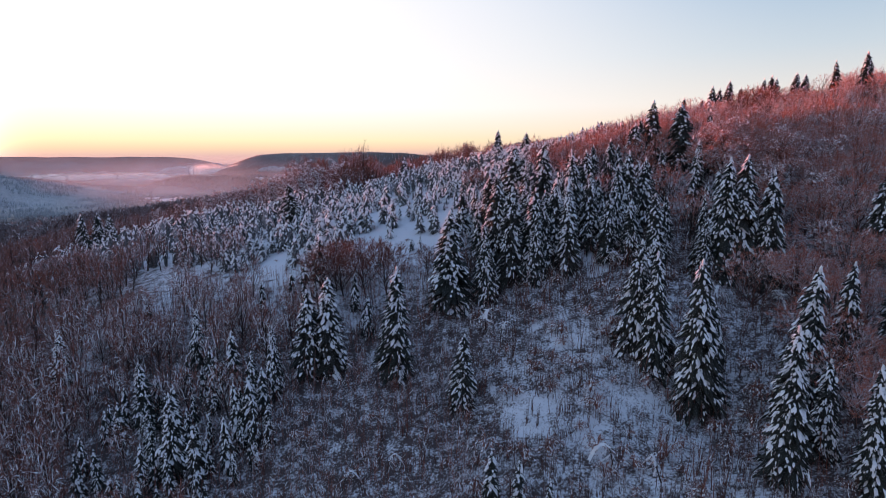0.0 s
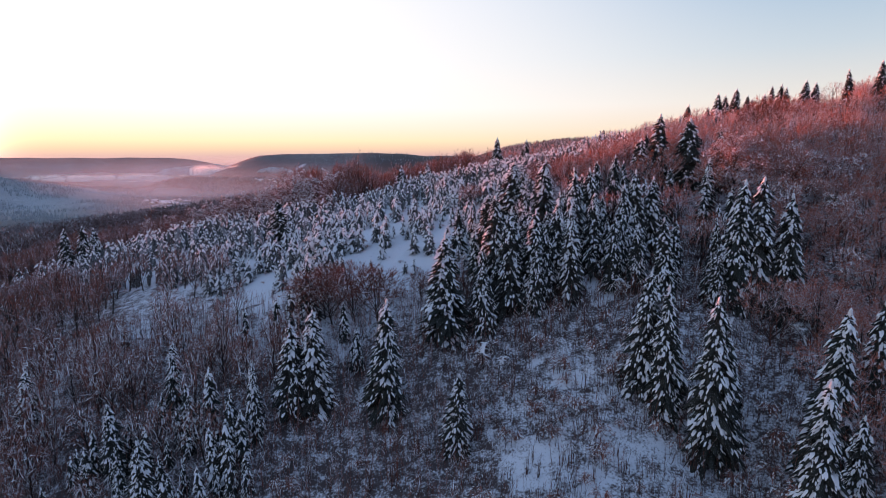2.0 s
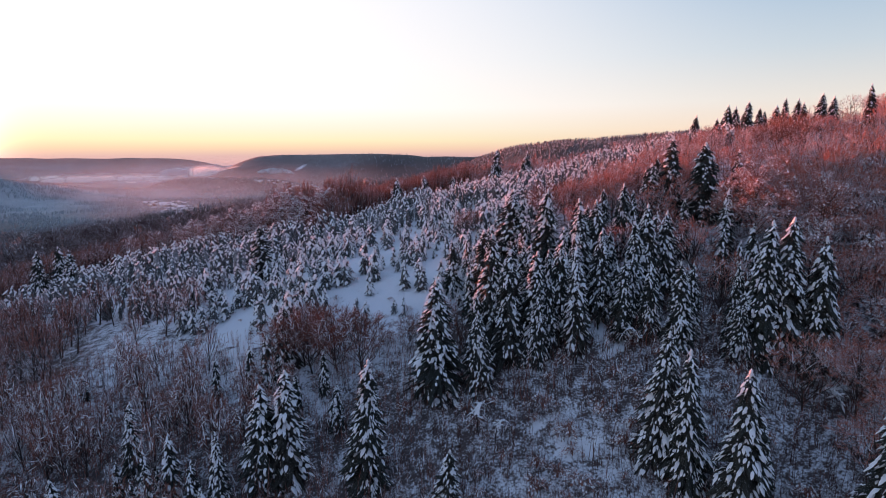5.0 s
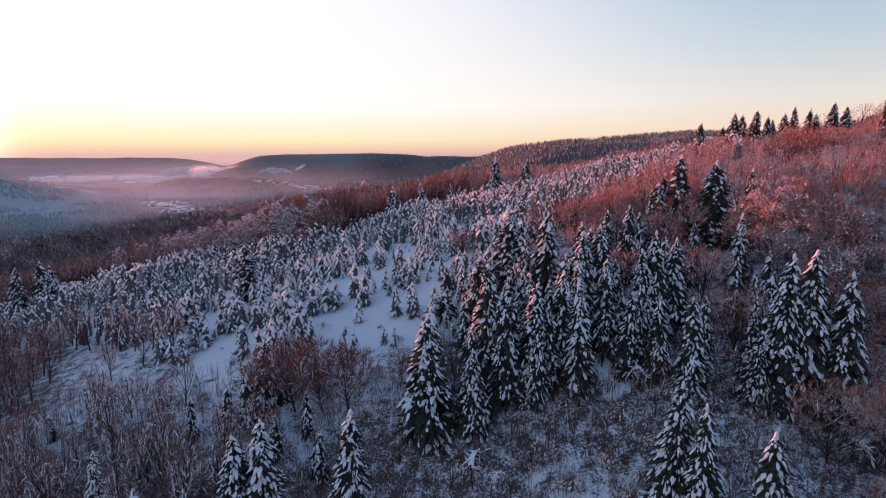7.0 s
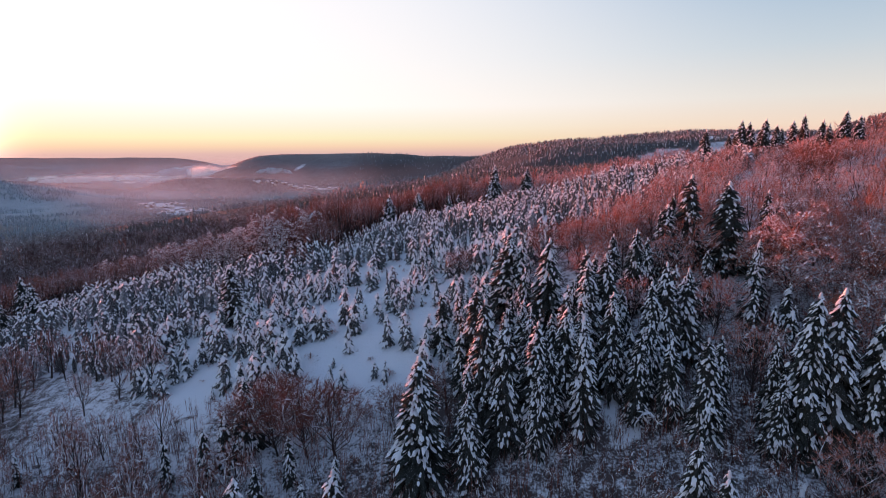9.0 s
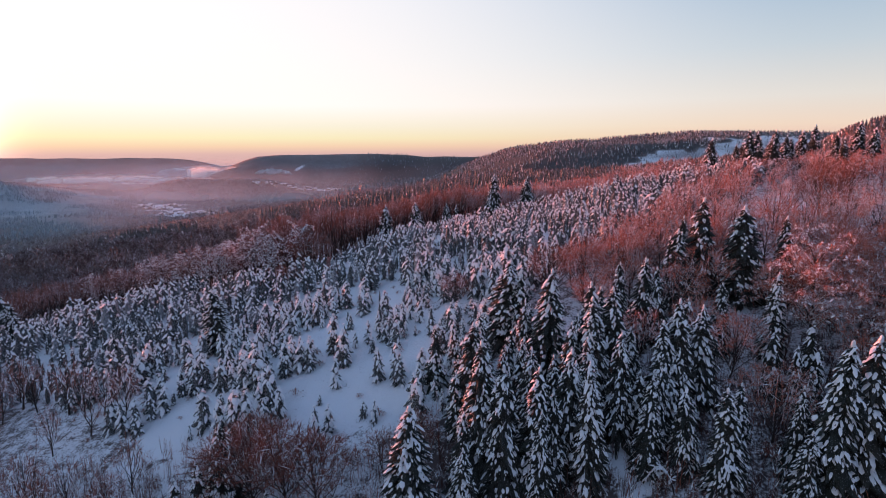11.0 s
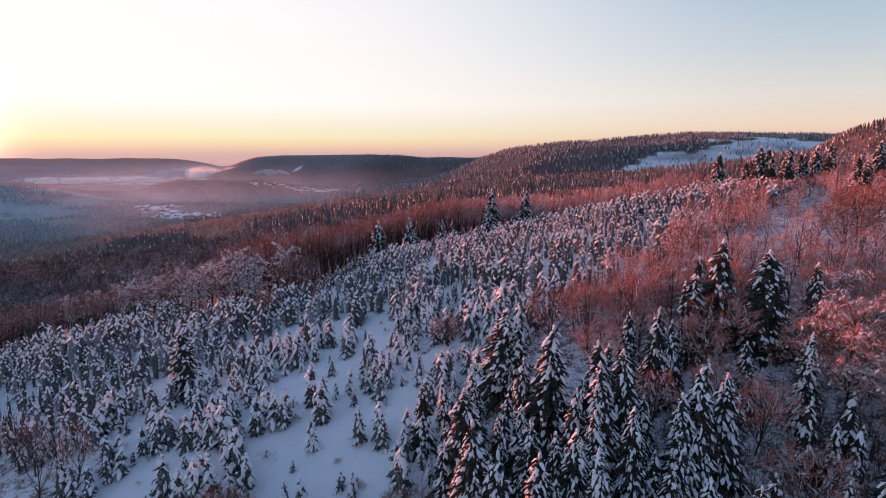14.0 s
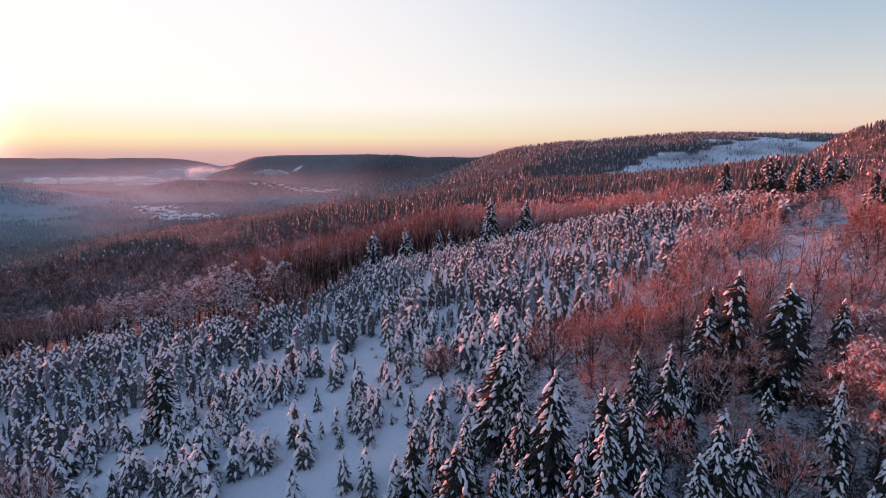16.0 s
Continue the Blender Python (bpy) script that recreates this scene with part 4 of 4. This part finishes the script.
    for w, shapes, unit, word in ((tall & ~pale, slender, 18.0, "tall reddish-brown"), (~pale & ~deep & ~tall, light_brown, 11.0, "reddish-brown"), (pale & ~deep, light_frosted, 11.0, "pale frosted"), (~pale & deep, sheaf, 1.0, "reddish-brown"), (pale & deep, pale_sheaf, 1.0, "pale frosted")):
        tagged(merge("leafless_back_wood", shapes, x[w], y[w], h[w] / unit, 36), word + " leafless wood behind the plantation", "wood", kind="stuff")


bare_woods()


# ---- thin saplings and scrub on the lower slope ----
def thicket():
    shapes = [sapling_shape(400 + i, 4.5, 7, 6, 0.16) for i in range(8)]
    x, y, g = spots(41, -100, 78, 46, 122, 1.9)
    p = np.where(x < 4, 0.85, 0.95)
    p = np.where((y > 103) & (x > -62) & (x < -8), 0.6, p)
    p = np.where(clearing(x, y), 0.5, p)
    ok = (y < front_edge(x)) & clear_of(x, y, TALL, 0.3) & (g.uniform(0, 1, len(x)) < p)
    x, y = x[ok], y[ok]
    s = g.uniform(0.4, 0.95, len(x))
    red = [sapling_shape(420 + i, 4.0, 8, 9, 0.2, SUN_RED_TWIGS) for i in range(6)]
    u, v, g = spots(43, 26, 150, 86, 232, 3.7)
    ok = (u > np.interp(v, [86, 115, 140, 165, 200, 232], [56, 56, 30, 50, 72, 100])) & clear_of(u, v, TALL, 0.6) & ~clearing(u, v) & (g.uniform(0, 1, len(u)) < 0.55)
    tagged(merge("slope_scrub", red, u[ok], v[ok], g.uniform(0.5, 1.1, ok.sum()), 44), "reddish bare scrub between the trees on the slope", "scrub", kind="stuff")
    u, v, g = spots(45, 6, 60, 96, 124, 2.2)
    ok = clear_of(u, v, TALL, 0.2) & ~clearing(u, v) & (g.uniform(0, 1, len(u)) < 0.7)
    tagged(merge("stand_scrub", shapes, u[ok], v[ok], g.uniform(0.4, 1.0, ok.sum()), 46), "dark bare scrub under the spruces", "scrub", kind="stuff")
    left = x + 6 * (vnoise(x, y, 8, 48) - 0.5) < 3
    flecked = [sapling_shape(440 + i, 6.2, 6, 8, 0.18, DARK_TWIGS) for i in range(8)]
    upright = [sapling_shape(460 + i, 7.5, 4, 8, 0.12, (SCRUB, ROUND_TWIGS)[i % 2]) for i in range(8)]
    u, v, g = spots(49, -95, 62, 54, 118, 2.5)
    ok = (v < np.minimum(front_edge(u), 118) - 2) & clear_of(u, v, TALL, 0.4) & (g.uniform(0, 1, len(u)) < np.where(clearing(u, v), 0.12, np.where((v > 100) & (u < -8), 0.6, 0.75)))
    tagged(merge("slope_saplings", upright, u[ok], v[ok], g.uniform(0.5, 1.1, ok.sum()), 50), "dense thin upright bare saplings on the shaded slope", "saplings", kind="stuff")
    tagged(merge("thicket", shapes, x[~left], y[~left], s[~left], 42), "thicket of thin bare saplings flecked with snow", "scrub", kind="stuff")
    tagged(merge("thicket", flecked, x[left], y[left], s[left], 47), "brown thicket of bent saplings under snow", "scrub", kind="stuff")


thicket()


# ---- distant woods ----
def far_woods():
    mid = [far_spruce_shape(500 + i, 5, 6, RIMED_NEEDLES, 0.07) for i in range(8)]
    far = [far_spruce_shape(520 + i, 3, 4, (RIMED_NEEDLES, PALE_NEEDLES)[i % 2], 0.04) for i in range(8)]
    sheaf = [far_bare_shape(540 + i, 9, 0.03) for i in range(8)]
    brown = [far_bare_shape(560 + i, 9, 0.03, HILL_TWIGS) for i in range(8)]
    g = np.random.default_rng(51)

    def ring(r0, r1, count):
        a = radians(1) * g.uniform(-46, 50, count)
        r = np.sqrt(g.uniform(r0 * r0, r1 * r1, count))
        return r * np.sin(a), 40 + r * np.cos(a)

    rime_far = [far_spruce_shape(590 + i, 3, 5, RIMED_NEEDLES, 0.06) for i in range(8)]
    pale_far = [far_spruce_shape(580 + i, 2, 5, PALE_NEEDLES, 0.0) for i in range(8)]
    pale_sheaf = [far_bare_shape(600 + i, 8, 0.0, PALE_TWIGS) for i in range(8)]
    for r0, r1, count, name in ((290, 700, 9500, "mixed_wood_near"), (700, 1350, 15000, "mixed_wood_middle"), (1350, 2500, 20000, "mixed_wood_far"), (2500, 4200, 8000, "mixed_wood_distant"), (1250, 2400, 26000, "valley_wood"), (950, 1500, 22000, "ridge_wood")):
        x, y = ring(r0, r1, count)
        ok = (~far_field(x, y) | (g.uniform(0, 1, len(x)) < 0.42 + 0.6 * (vnoise(x, y, 60, 24) > 0.55 + 0.25 * sstep(600, 800, x) * sstep(1450, 1650, y)))) & ~valley_field(x, y) & ((ground(x, y) > -95) | (y < 2200))
        if name == "valley_wood":
            ok &= x < -420
        if name == "ridge_wood":
            ok &= (x > 560) & (y > 780) & (y < 1330)
        if r0 < 400:
            ok &= ~((y < 400) & (x < 112) & (x > -330)) & ~((y < 250) & (x < 180))
        x, y = x[ok], y[ok]
        kind = vnoise(x, y, 90, 21) + 0.35 * vnoise(x, y, 30, 22) + 0.25 * g.uniform(0, 1, len(x))
        left = sstep(60, -260, x) * sstep(1200, 700, y)
        size = {290: 11.0, 700: 11.5, 2500: 9.5}.get(r0, 12.0) * g.uniform(0.65, 1.2, len(x)) * np.where(far_field(x, y), 0.7, 1.0) * np.where(left > 0.5, 0.9, 1.0) * np.where((x < -420) & (y > 900), 0.62, 1.0)
        con = kind > 0.66 + 0.7 * left - 0.28 * sstep(-330, -250, x) * ((y > 430) & (y < 760)) * left - 0.03 * ((x > 0) & (y > 520)) - 0.5 * ((x > -130) & (y > 395) & (y < 520)) - 0.4 * ((x > 190) & (x < 260) & (y > 340) & (y < 400)) - 0.35 * ((x > 800) & (y > 850) & (y < 1300)) - 0.05 * ((x > 600) & (x < 800) & (y > 850) & (y < 1300)) + 0.3 * ((x > 270) & (y > 400) & (y < 620))
        pal = ~con & (vnoise(x, y, 160, 23) > 0.5 + 0.3 * left + 0.25 * ((x > -60) & (y > 450)) - 0.35 * (y > 1150) - 0.3 * ((x > 270) & (y < 1300)))
        bro = ~con & ~pal
        # valley and farthest woods: frost, plus distance haze put into paler colours
        hazed = ((x < -60) & ~((y > 1950) & (x > -1400))) | (y > 2500)
        for w, shapes, word in ((con & ~hazed, mid if r0 < 400 else rime_far if r0 < 1000 else far, "snowy spruce"), (pal & ~hazed, sheaf, "frosted leafless"), (bro & ~hazed, brown, "brown leafless"),
                                (con & hazed, mid if r0 < 400 else pale_far, "snowy spruce"), (pal & hazed, sheaf if r0 < 1000 else pale_sheaf, "frosted leafless"), (bro & hazed, brown if r0 < 1000 else pale_sheaf, "brown leafless")):
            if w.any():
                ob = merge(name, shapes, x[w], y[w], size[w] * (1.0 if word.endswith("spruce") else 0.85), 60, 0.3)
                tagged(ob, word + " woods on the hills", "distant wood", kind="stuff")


far_woods()


# ---- snow-laden shrubs and bent saplings in the open lower slope ----
def shrub_shape(seed, H, stems):
    r = random.Random(seed)
    crown, snow = Shape(), Shape()
    for i in range(stems):
        a, reach = r.uniform(0, 6.28), H * r.uniform(0.35, 0.9)
        top = H * r.uniform(0.55, 1.0)
        c, s = math.cos(a), math.sin(a)
        pts = [Vector((reach * u * c, reach * u * s, -0.1 + top * math.sin(math.pi * min(0.92, 0.08 + 0.75 * u)))) for u in (0.0, 0.3, 0.6, 1.0)]
        for p, q in zip(pts, pts[1:]):
            side = Vector((-s, c, 0.3)) * 0.03
            crown.add([p - side, p + side, q + side * 0.7, q - side * 0.7], [], [(0, 1, 2, 3)])
        for k in range(8):
            m = pts[1].lerp(pts[3], r.random())
            e = m + Vector((r.uniform(-1, 1), r.uniform(-1, 1), r.uniform(-0.3, 0.8))) * 0.3 * H
            side = Vector((0.02, 0.02, 0))
            crown.add([m - side, m + side, e], [(0, 1, 2)])
        for k in range(4):
            if r.random() < 0.25:
                continue
            u = r.uniform(0.25, 0.95)
            m = pts[1].lerp(pts[2], u * 2) if u < 0.5 else pts[2].lerp(pts[3], u * 2 - 1)
            d, w = (pts[3] - pts[1]).normalized() * H * r.uniform(0.035, 0.075), H * r.uniform(0.02, 0.045)
            side, up = Vector((-s, c, 0)) * w, Vector((0, 0, 0.8 * w))
            ring = []
            for o, g in ((m - d, 0.55), (m, 1.0), (m + d, 0.6)):
                ring += [o - side * g - up * 0.5 * g, o + up * g, o + side * g - up * 0.5 * g]
            snow.add(ring, [(6, 7, 8), (0, 2, 1)], [(0, 1, 4, 3), (1, 2, 5, 4), (3, 4, 7, 6), (4, 5, 8, 7)])
    return {"crown": (crown.arrays(), DARK_TWIGS), "snow": (snow.arrays(), SNOW)}


def shrubs():
    labels = {"snow": "thick soft snow on the arching stems", "crown": "thin brown stems"}
    models = [tagged(model("shrub", shrub_shape(700 + i, 2.0, 20), labels), "bare shrub bowed under thick snow on a slope", "shrub", "snow-laden shrubs") for i in range(5)]
    x, y, g = spots(72, 4, 48, 58, 104, 3.4)
    ok = clear_of(x, y, TALL, 0.8) & (g.uniform(0, 1, len(x)) < 0.62) & (y < 104)
    places = [(a, c, k) for a, c, k in zip(x[ok], y[ok], g.uniform(1.1, 3.0, ok.sum()))]
    x, y, g = spots(73, -60, 6, 62, 112, 7.0)
    ok = clear_of(x, y, TALL, 0.8) & (g.uniform(0, 1, len(x)) < 0.7)
    places += [(a, c, k) for a, c, k in zip(x[ok], y[ok], g.uniform(1.2, 2.4, ok.sum()))]
    x, y, g = spots(77, -62, 16, 112, 172, 6.5)
    ok = clear_of(x, y, TALL, 0.8) & (g.uniform(0, 1, len(x)) < 0.5)
    places = places[:220] + [(a, c, k) for a, c, k in zip(x[ok], y[ok], g.uniform(0.7, 1.5, ok.sum()))]
    plant(models, places, 74, 2.0)
    for m in models:
        remove(m)


shrubs()


def bent_sapling(x, y, size, turn, seed):
    """A young birch pressed into an arch by the snow on it."""
    r = random.Random(seed)
    stem, snow, twig = Shape(), Shape(), Shape()
    arc = [Vector((size * (0.9 * u + 0.25 * u * u), 0.15 * size * math.sin(5 * u), -0.3 + size * 1.25 * math.sin(math.pi * min(0.97, 0.02 + 0.86 * u)))) for u in np.linspace(0, 1, 9)]
    tube(stem, arc, [0.09 - 0.008 * i for i in range(9)], 5)
    for i in range(2, 8):
        p, q = arc[i], arc[i + 1]
        d = (q - p).normalized()
        side = d.cross(Vector((0, 0, 1))).normalized() * 0.12 * size * r.uniform(0.6, 1.1)
        up = Vector((0, 0, 0.08 * size))
        snow.add([p - side, p + up, p + side, q - side * 0.8, q + up * 0.9, q + side * 0.8], [], [(0, 1, 4, 3), (1, 2, 5, 4)])
        for k in range(6):
            e = p + Vector((r.uniform(-0.6, 0.6), r.uniform(-0.6, 0.6), r.uniform(-0.7, 0.2))) * size * 0.7
            w = Vector((0.025, 0.02, 0.02))
            twig.add([p - w, p + w, e], [(0, 1, 2)])
            if r.random() < 0.6:
                s2 = Vector((r.uniform(-1, 1), r.uniform(-1, 1), 0)).normalized() * 0.05 * size
                m = p.lerp(e, 0.6)
                snow.add([p, m - s2, m + Vector((0, 0, 0.05 * size)), m + s2, e], [(0, 1, 2), (0, 2, 3), (1, 4, 2), (2, 4, 3)])
    base = new("bent_sapling")
    part("stem", stem.arrays(), BARK, base)
    tagged(part("twig", twig.arrays(), DARK_TWIGS, base), kind="stuff")
    tagged(part("snow_load", snow.arrays(), SNOW, base, "white snow along the arch"), kind="stuff")
    base.matrix_basis = pose(x, y, float(ground(x, y)), 0, 0, turn)
    tagged(base, "bare sapling bent into an arch by snow", "tree", "bent saplings")


for i, (bx, by, bs, bt) in enumerate(((7.6, 92.0, 3.6, 75), (9.8, 90.5, 2.8, 40), (27.0, 62.5, 2.6, 120), (22.0, 66.0, 3.0, 200), (-14.0, 70.0, 2.4, 20), (-26.0, 74.0, 2.2, 150),
                                      (-8.0, 72.0, 2.2, 10), (33.5, 101.0, 3.0, 170), (46.0, 90.0, 3.0, 60), (56.0, 87.0, 3.2, 140))):
    bent_sapling(bx, by, bs, bt, 800 + i)


# ---- villages in the valley ----
def paint(name, colour, rough=0.8):
    m, t, b = surface(name, rough)
    t.links.new(mix(t, noise_at(t, 0.8), tuple(0.8 * c for c in colour), colour), b.inputs["Base Color"])
    return m


WALLS = [paint("pale_plaster", (0.62, 0.58, 0.52)), paint("ochre_plaster", (0.48, 0.38, 0.26)), paint("brown_boards", (0.16, 0.10, 0.07))]
BRICK = paint("chimney_brick", (0.30, 0.12, 0.08))


def house(x, y, turn, size, colour):
    w, d, h, k = 5.5 * size, 4.2 * size, 5.0 * size, 3.6 * size
    wall, roof, stack = Shape(), Shape(), Shape()
    wall.add([(-w, -d, -3), (w, -d, -3), (w, d, -3), (-w, d, -3), (-w, -d, h), (w, -d, h), (w, d, h), (-w, d, h), (-w, 0, h + k), (w, 0, h + k)],
             [(4, 7, 8), (5, 9, 6)], [(0, 1, 5, 4), (1, 2, 6, 5), (2, 3, 7, 6), (3, 0, 4, 7)])
    e = 0.7
    for s in (-1, 1):
        roof.add([(-w - e, s * (d + e), h - 0.5), (w + e, s * (d + e), h - 0.5), (w + e, 0, h + k + 0.1), (-w - e, 0, h + k + 0.1),
                  (-w - e, s * (d + e), h), (w + e, s * (d + e), h), (w + e, 0, h + k + 0.6), (-w - e, 0, h + k + 0.6)],
                 [], [(0, 1, 2, 3), (4, 5, 6, 7), (0, 1, 5, 4), (1, 2, 6, 5), (0, 4, 7, 3)])
    stack.add([(u, v, z) for z in (h, h + k + 1.4) for u, v in ((0.4 * w, 0.3), (0.4 * w + 0.9, 0.3), (0.4 * w + 0.9, 1.2), (0.4 * w, 1.2))],
              [], [(0, 1, 5, 4), (1, 2, 6, 5), (2, 3, 7, 6), (3, 0, 4, 7), (4, 5, 6, 7)])
    base = new("house")
    part("wall", wall.arrays(), WALLS[colour], base)
    top = part("roof", roof.arrays(), SNOW, base, "gable roof under snow")
    part("chimney", stack.arrays(), BRICK, top)
    base.matrix_basis = pose(x, y, float(ground(x, y)), 0, 0, turn)
    tagged(base, "small house with a snow-covered gable roof in the valley", "house", "village houses")


def villages():
    g = random.Random(90)
    for cx, cy, rx, ry, n in ((-790, 1580, 45, 30, 7), (-730, 1490, 40, 25, 6), (-640, 1400, 55, 22, 7), (-585, 1392, 35, 25, 6), (-600, 2105, 90, 26, 14), (-470, 2175, 80, 24, 12), (-690, 2095, 30, 14, 4)):
        for i in range(round(1.5 * n)):
            house(cx + g.uniform(-rx, rx), cy + g.uniform(-ry, ry), g.uniform(0, 180), g.uniform(0.65, 1.05), g.randrange(3))


villages()


# ---- mist in the valley ----
def mist_material(name, strength, scale, colour, passing):
    m = bpy.data.materials.new(name)
    m.use_nodes = True
    t = m.node_tree
    t.nodes.clear()
    a = t.nodes.new("ShaderNodeAttribute")
    a.attribute_name = "thick"
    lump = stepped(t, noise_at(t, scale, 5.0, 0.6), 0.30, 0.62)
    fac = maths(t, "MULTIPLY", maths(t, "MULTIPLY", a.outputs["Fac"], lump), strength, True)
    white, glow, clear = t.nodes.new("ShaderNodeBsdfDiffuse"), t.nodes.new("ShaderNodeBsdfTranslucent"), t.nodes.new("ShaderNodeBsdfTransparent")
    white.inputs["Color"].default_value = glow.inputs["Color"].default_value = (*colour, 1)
    lit, out = t.nodes.new("ShaderNodeMixShader"), t.nodes.new("ShaderNodeMixShader")
    lit.inputs[0].default_value = passing
    t.links.new(white.outputs[0], lit.inputs[1])
    t.links.new(glow.outputs[0], lit.inputs[2])
    t.links.new(fac, out.inputs[0])
    t.links.new(clear.outputs[0], out.inputs[1])
    t.links.new(lit.outputs[0], out.inputs[2])
    o = t.nodes.new("ShaderNodeOutputMaterial")
    t.links.new(out.outputs[0], o.inputs["Surface"])
    return m


def mist_bank(name, cx, cy, turn, length, width, low, high, material, label, seed):
    """A ragged sheet of mist, thick in the middle and thinning to its rim."""
    n, m = 60, 30
    u, v = np.meshgrid(np.linspace(-1, 1, n), np.linspace(-1, 1, m))
    c, s = math.cos(radians(turn)), math.sin(radians(turn))
    x, y = cx + u * length * c - v * width * s, cy + u * length * s + v * width * c
    rim = np.clip(1 - (np.abs(u) ** 2.5 + np.abs(v) ** 2.0), 0, 1)
    lump = 0.6 * vnoise(x, y, 0.20 * width, seed) + 0.4 * vnoise(x, y, 0.09 * width, seed + 1)
    z = low + (high - low) * rim ** 0.5 * (0.35 + 0.65 * lump)
    i = np.arange(n * m).reshape(m, n)
    me = bpy.data.meshes.new(name)
    fill(me, np.stack([x, y, z], -1).reshape(-1, 3), [np.stack([i[:-1, :-1], i[:-1, 1:], i[1:, 1:], i[1:, :-1]], -1).reshape(-1, 4)])
    me.materials.append(material)
    a = me.attributes.new("thick", "FLOAT", "POINT")
    a.data.foreach_set("value", (rim ** 0.8 * (0.5 + 0.8 * lump)).reshape(-1).astype(np.float32))
    shade_smooth(me)
    tagged(new(name, me), label, "mist", kind="stuff")


# bluish tint put into mist and haze to offset the red sunlight
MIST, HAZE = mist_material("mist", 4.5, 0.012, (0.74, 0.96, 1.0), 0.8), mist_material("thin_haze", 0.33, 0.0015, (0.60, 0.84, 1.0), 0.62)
mist_bank("mist", -1600, 2950, -8, 640, 360, -102, -60, MIST, "white morning mist lying in the valley", 3)
mist_bank("mist", -1330, 3300, 10, 330, 420, -100, -16, MIST, "mist rising between two hills", 5)
mist_bank("mist", -1270, 2480, -6, 240, 80, -104, -84, MIST, "thin tongue of mist over the valley floor", 9)
mist_bank("mist", -790, 2640, -25, 110, 40, -62, -22, MIST, "wisp of mist on the hillside", 7)


def haze_curtain(y, x0, x1, z0, z1, seed, name="haze", lumpy=0.0):
    """An upright sheet imitating valley haze and mist, thinning upwards and to its ends."""
    n, m = 60, 16
    u, v = np.meshgrid(np.linspace(0, 1, n), np.linspace(0, 1, m))
    x = x0 + (x1 - x0) * u
    z = z0 + (z1 - z0) * v * (1 - lumpy + lumpy * (0.65 * vnoise(x, x * 0, 170, seed + 1) + 0.35 * vnoise(x, x * 0, 60, seed + 2)))
    yy = y + 60 * (vnoise(x, x * 0, 300, seed) - 0.5)
    i = np.arange(n * m).reshape(m, n)
    me = bpy.data.meshes.new(name)
    fill(me, np.stack([x, yy, z], -1).reshape(-1, 3), [np.stack([i[:-1, :-1], i[:-1, 1:], i[1:, 1:], i[1:, :-1]], -1).reshape(-1, 4)])
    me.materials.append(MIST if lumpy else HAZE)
    a = me.attributes.new("thick", "FLOAT", "POINT")
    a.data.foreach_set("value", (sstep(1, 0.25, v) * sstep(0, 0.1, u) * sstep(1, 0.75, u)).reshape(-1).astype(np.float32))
    shade_smooth(me)
    tagged(new(name, me), "white mist standing in the valley" if lumpy else "thin damp haze hanging in the valley", name, kind="stuff")


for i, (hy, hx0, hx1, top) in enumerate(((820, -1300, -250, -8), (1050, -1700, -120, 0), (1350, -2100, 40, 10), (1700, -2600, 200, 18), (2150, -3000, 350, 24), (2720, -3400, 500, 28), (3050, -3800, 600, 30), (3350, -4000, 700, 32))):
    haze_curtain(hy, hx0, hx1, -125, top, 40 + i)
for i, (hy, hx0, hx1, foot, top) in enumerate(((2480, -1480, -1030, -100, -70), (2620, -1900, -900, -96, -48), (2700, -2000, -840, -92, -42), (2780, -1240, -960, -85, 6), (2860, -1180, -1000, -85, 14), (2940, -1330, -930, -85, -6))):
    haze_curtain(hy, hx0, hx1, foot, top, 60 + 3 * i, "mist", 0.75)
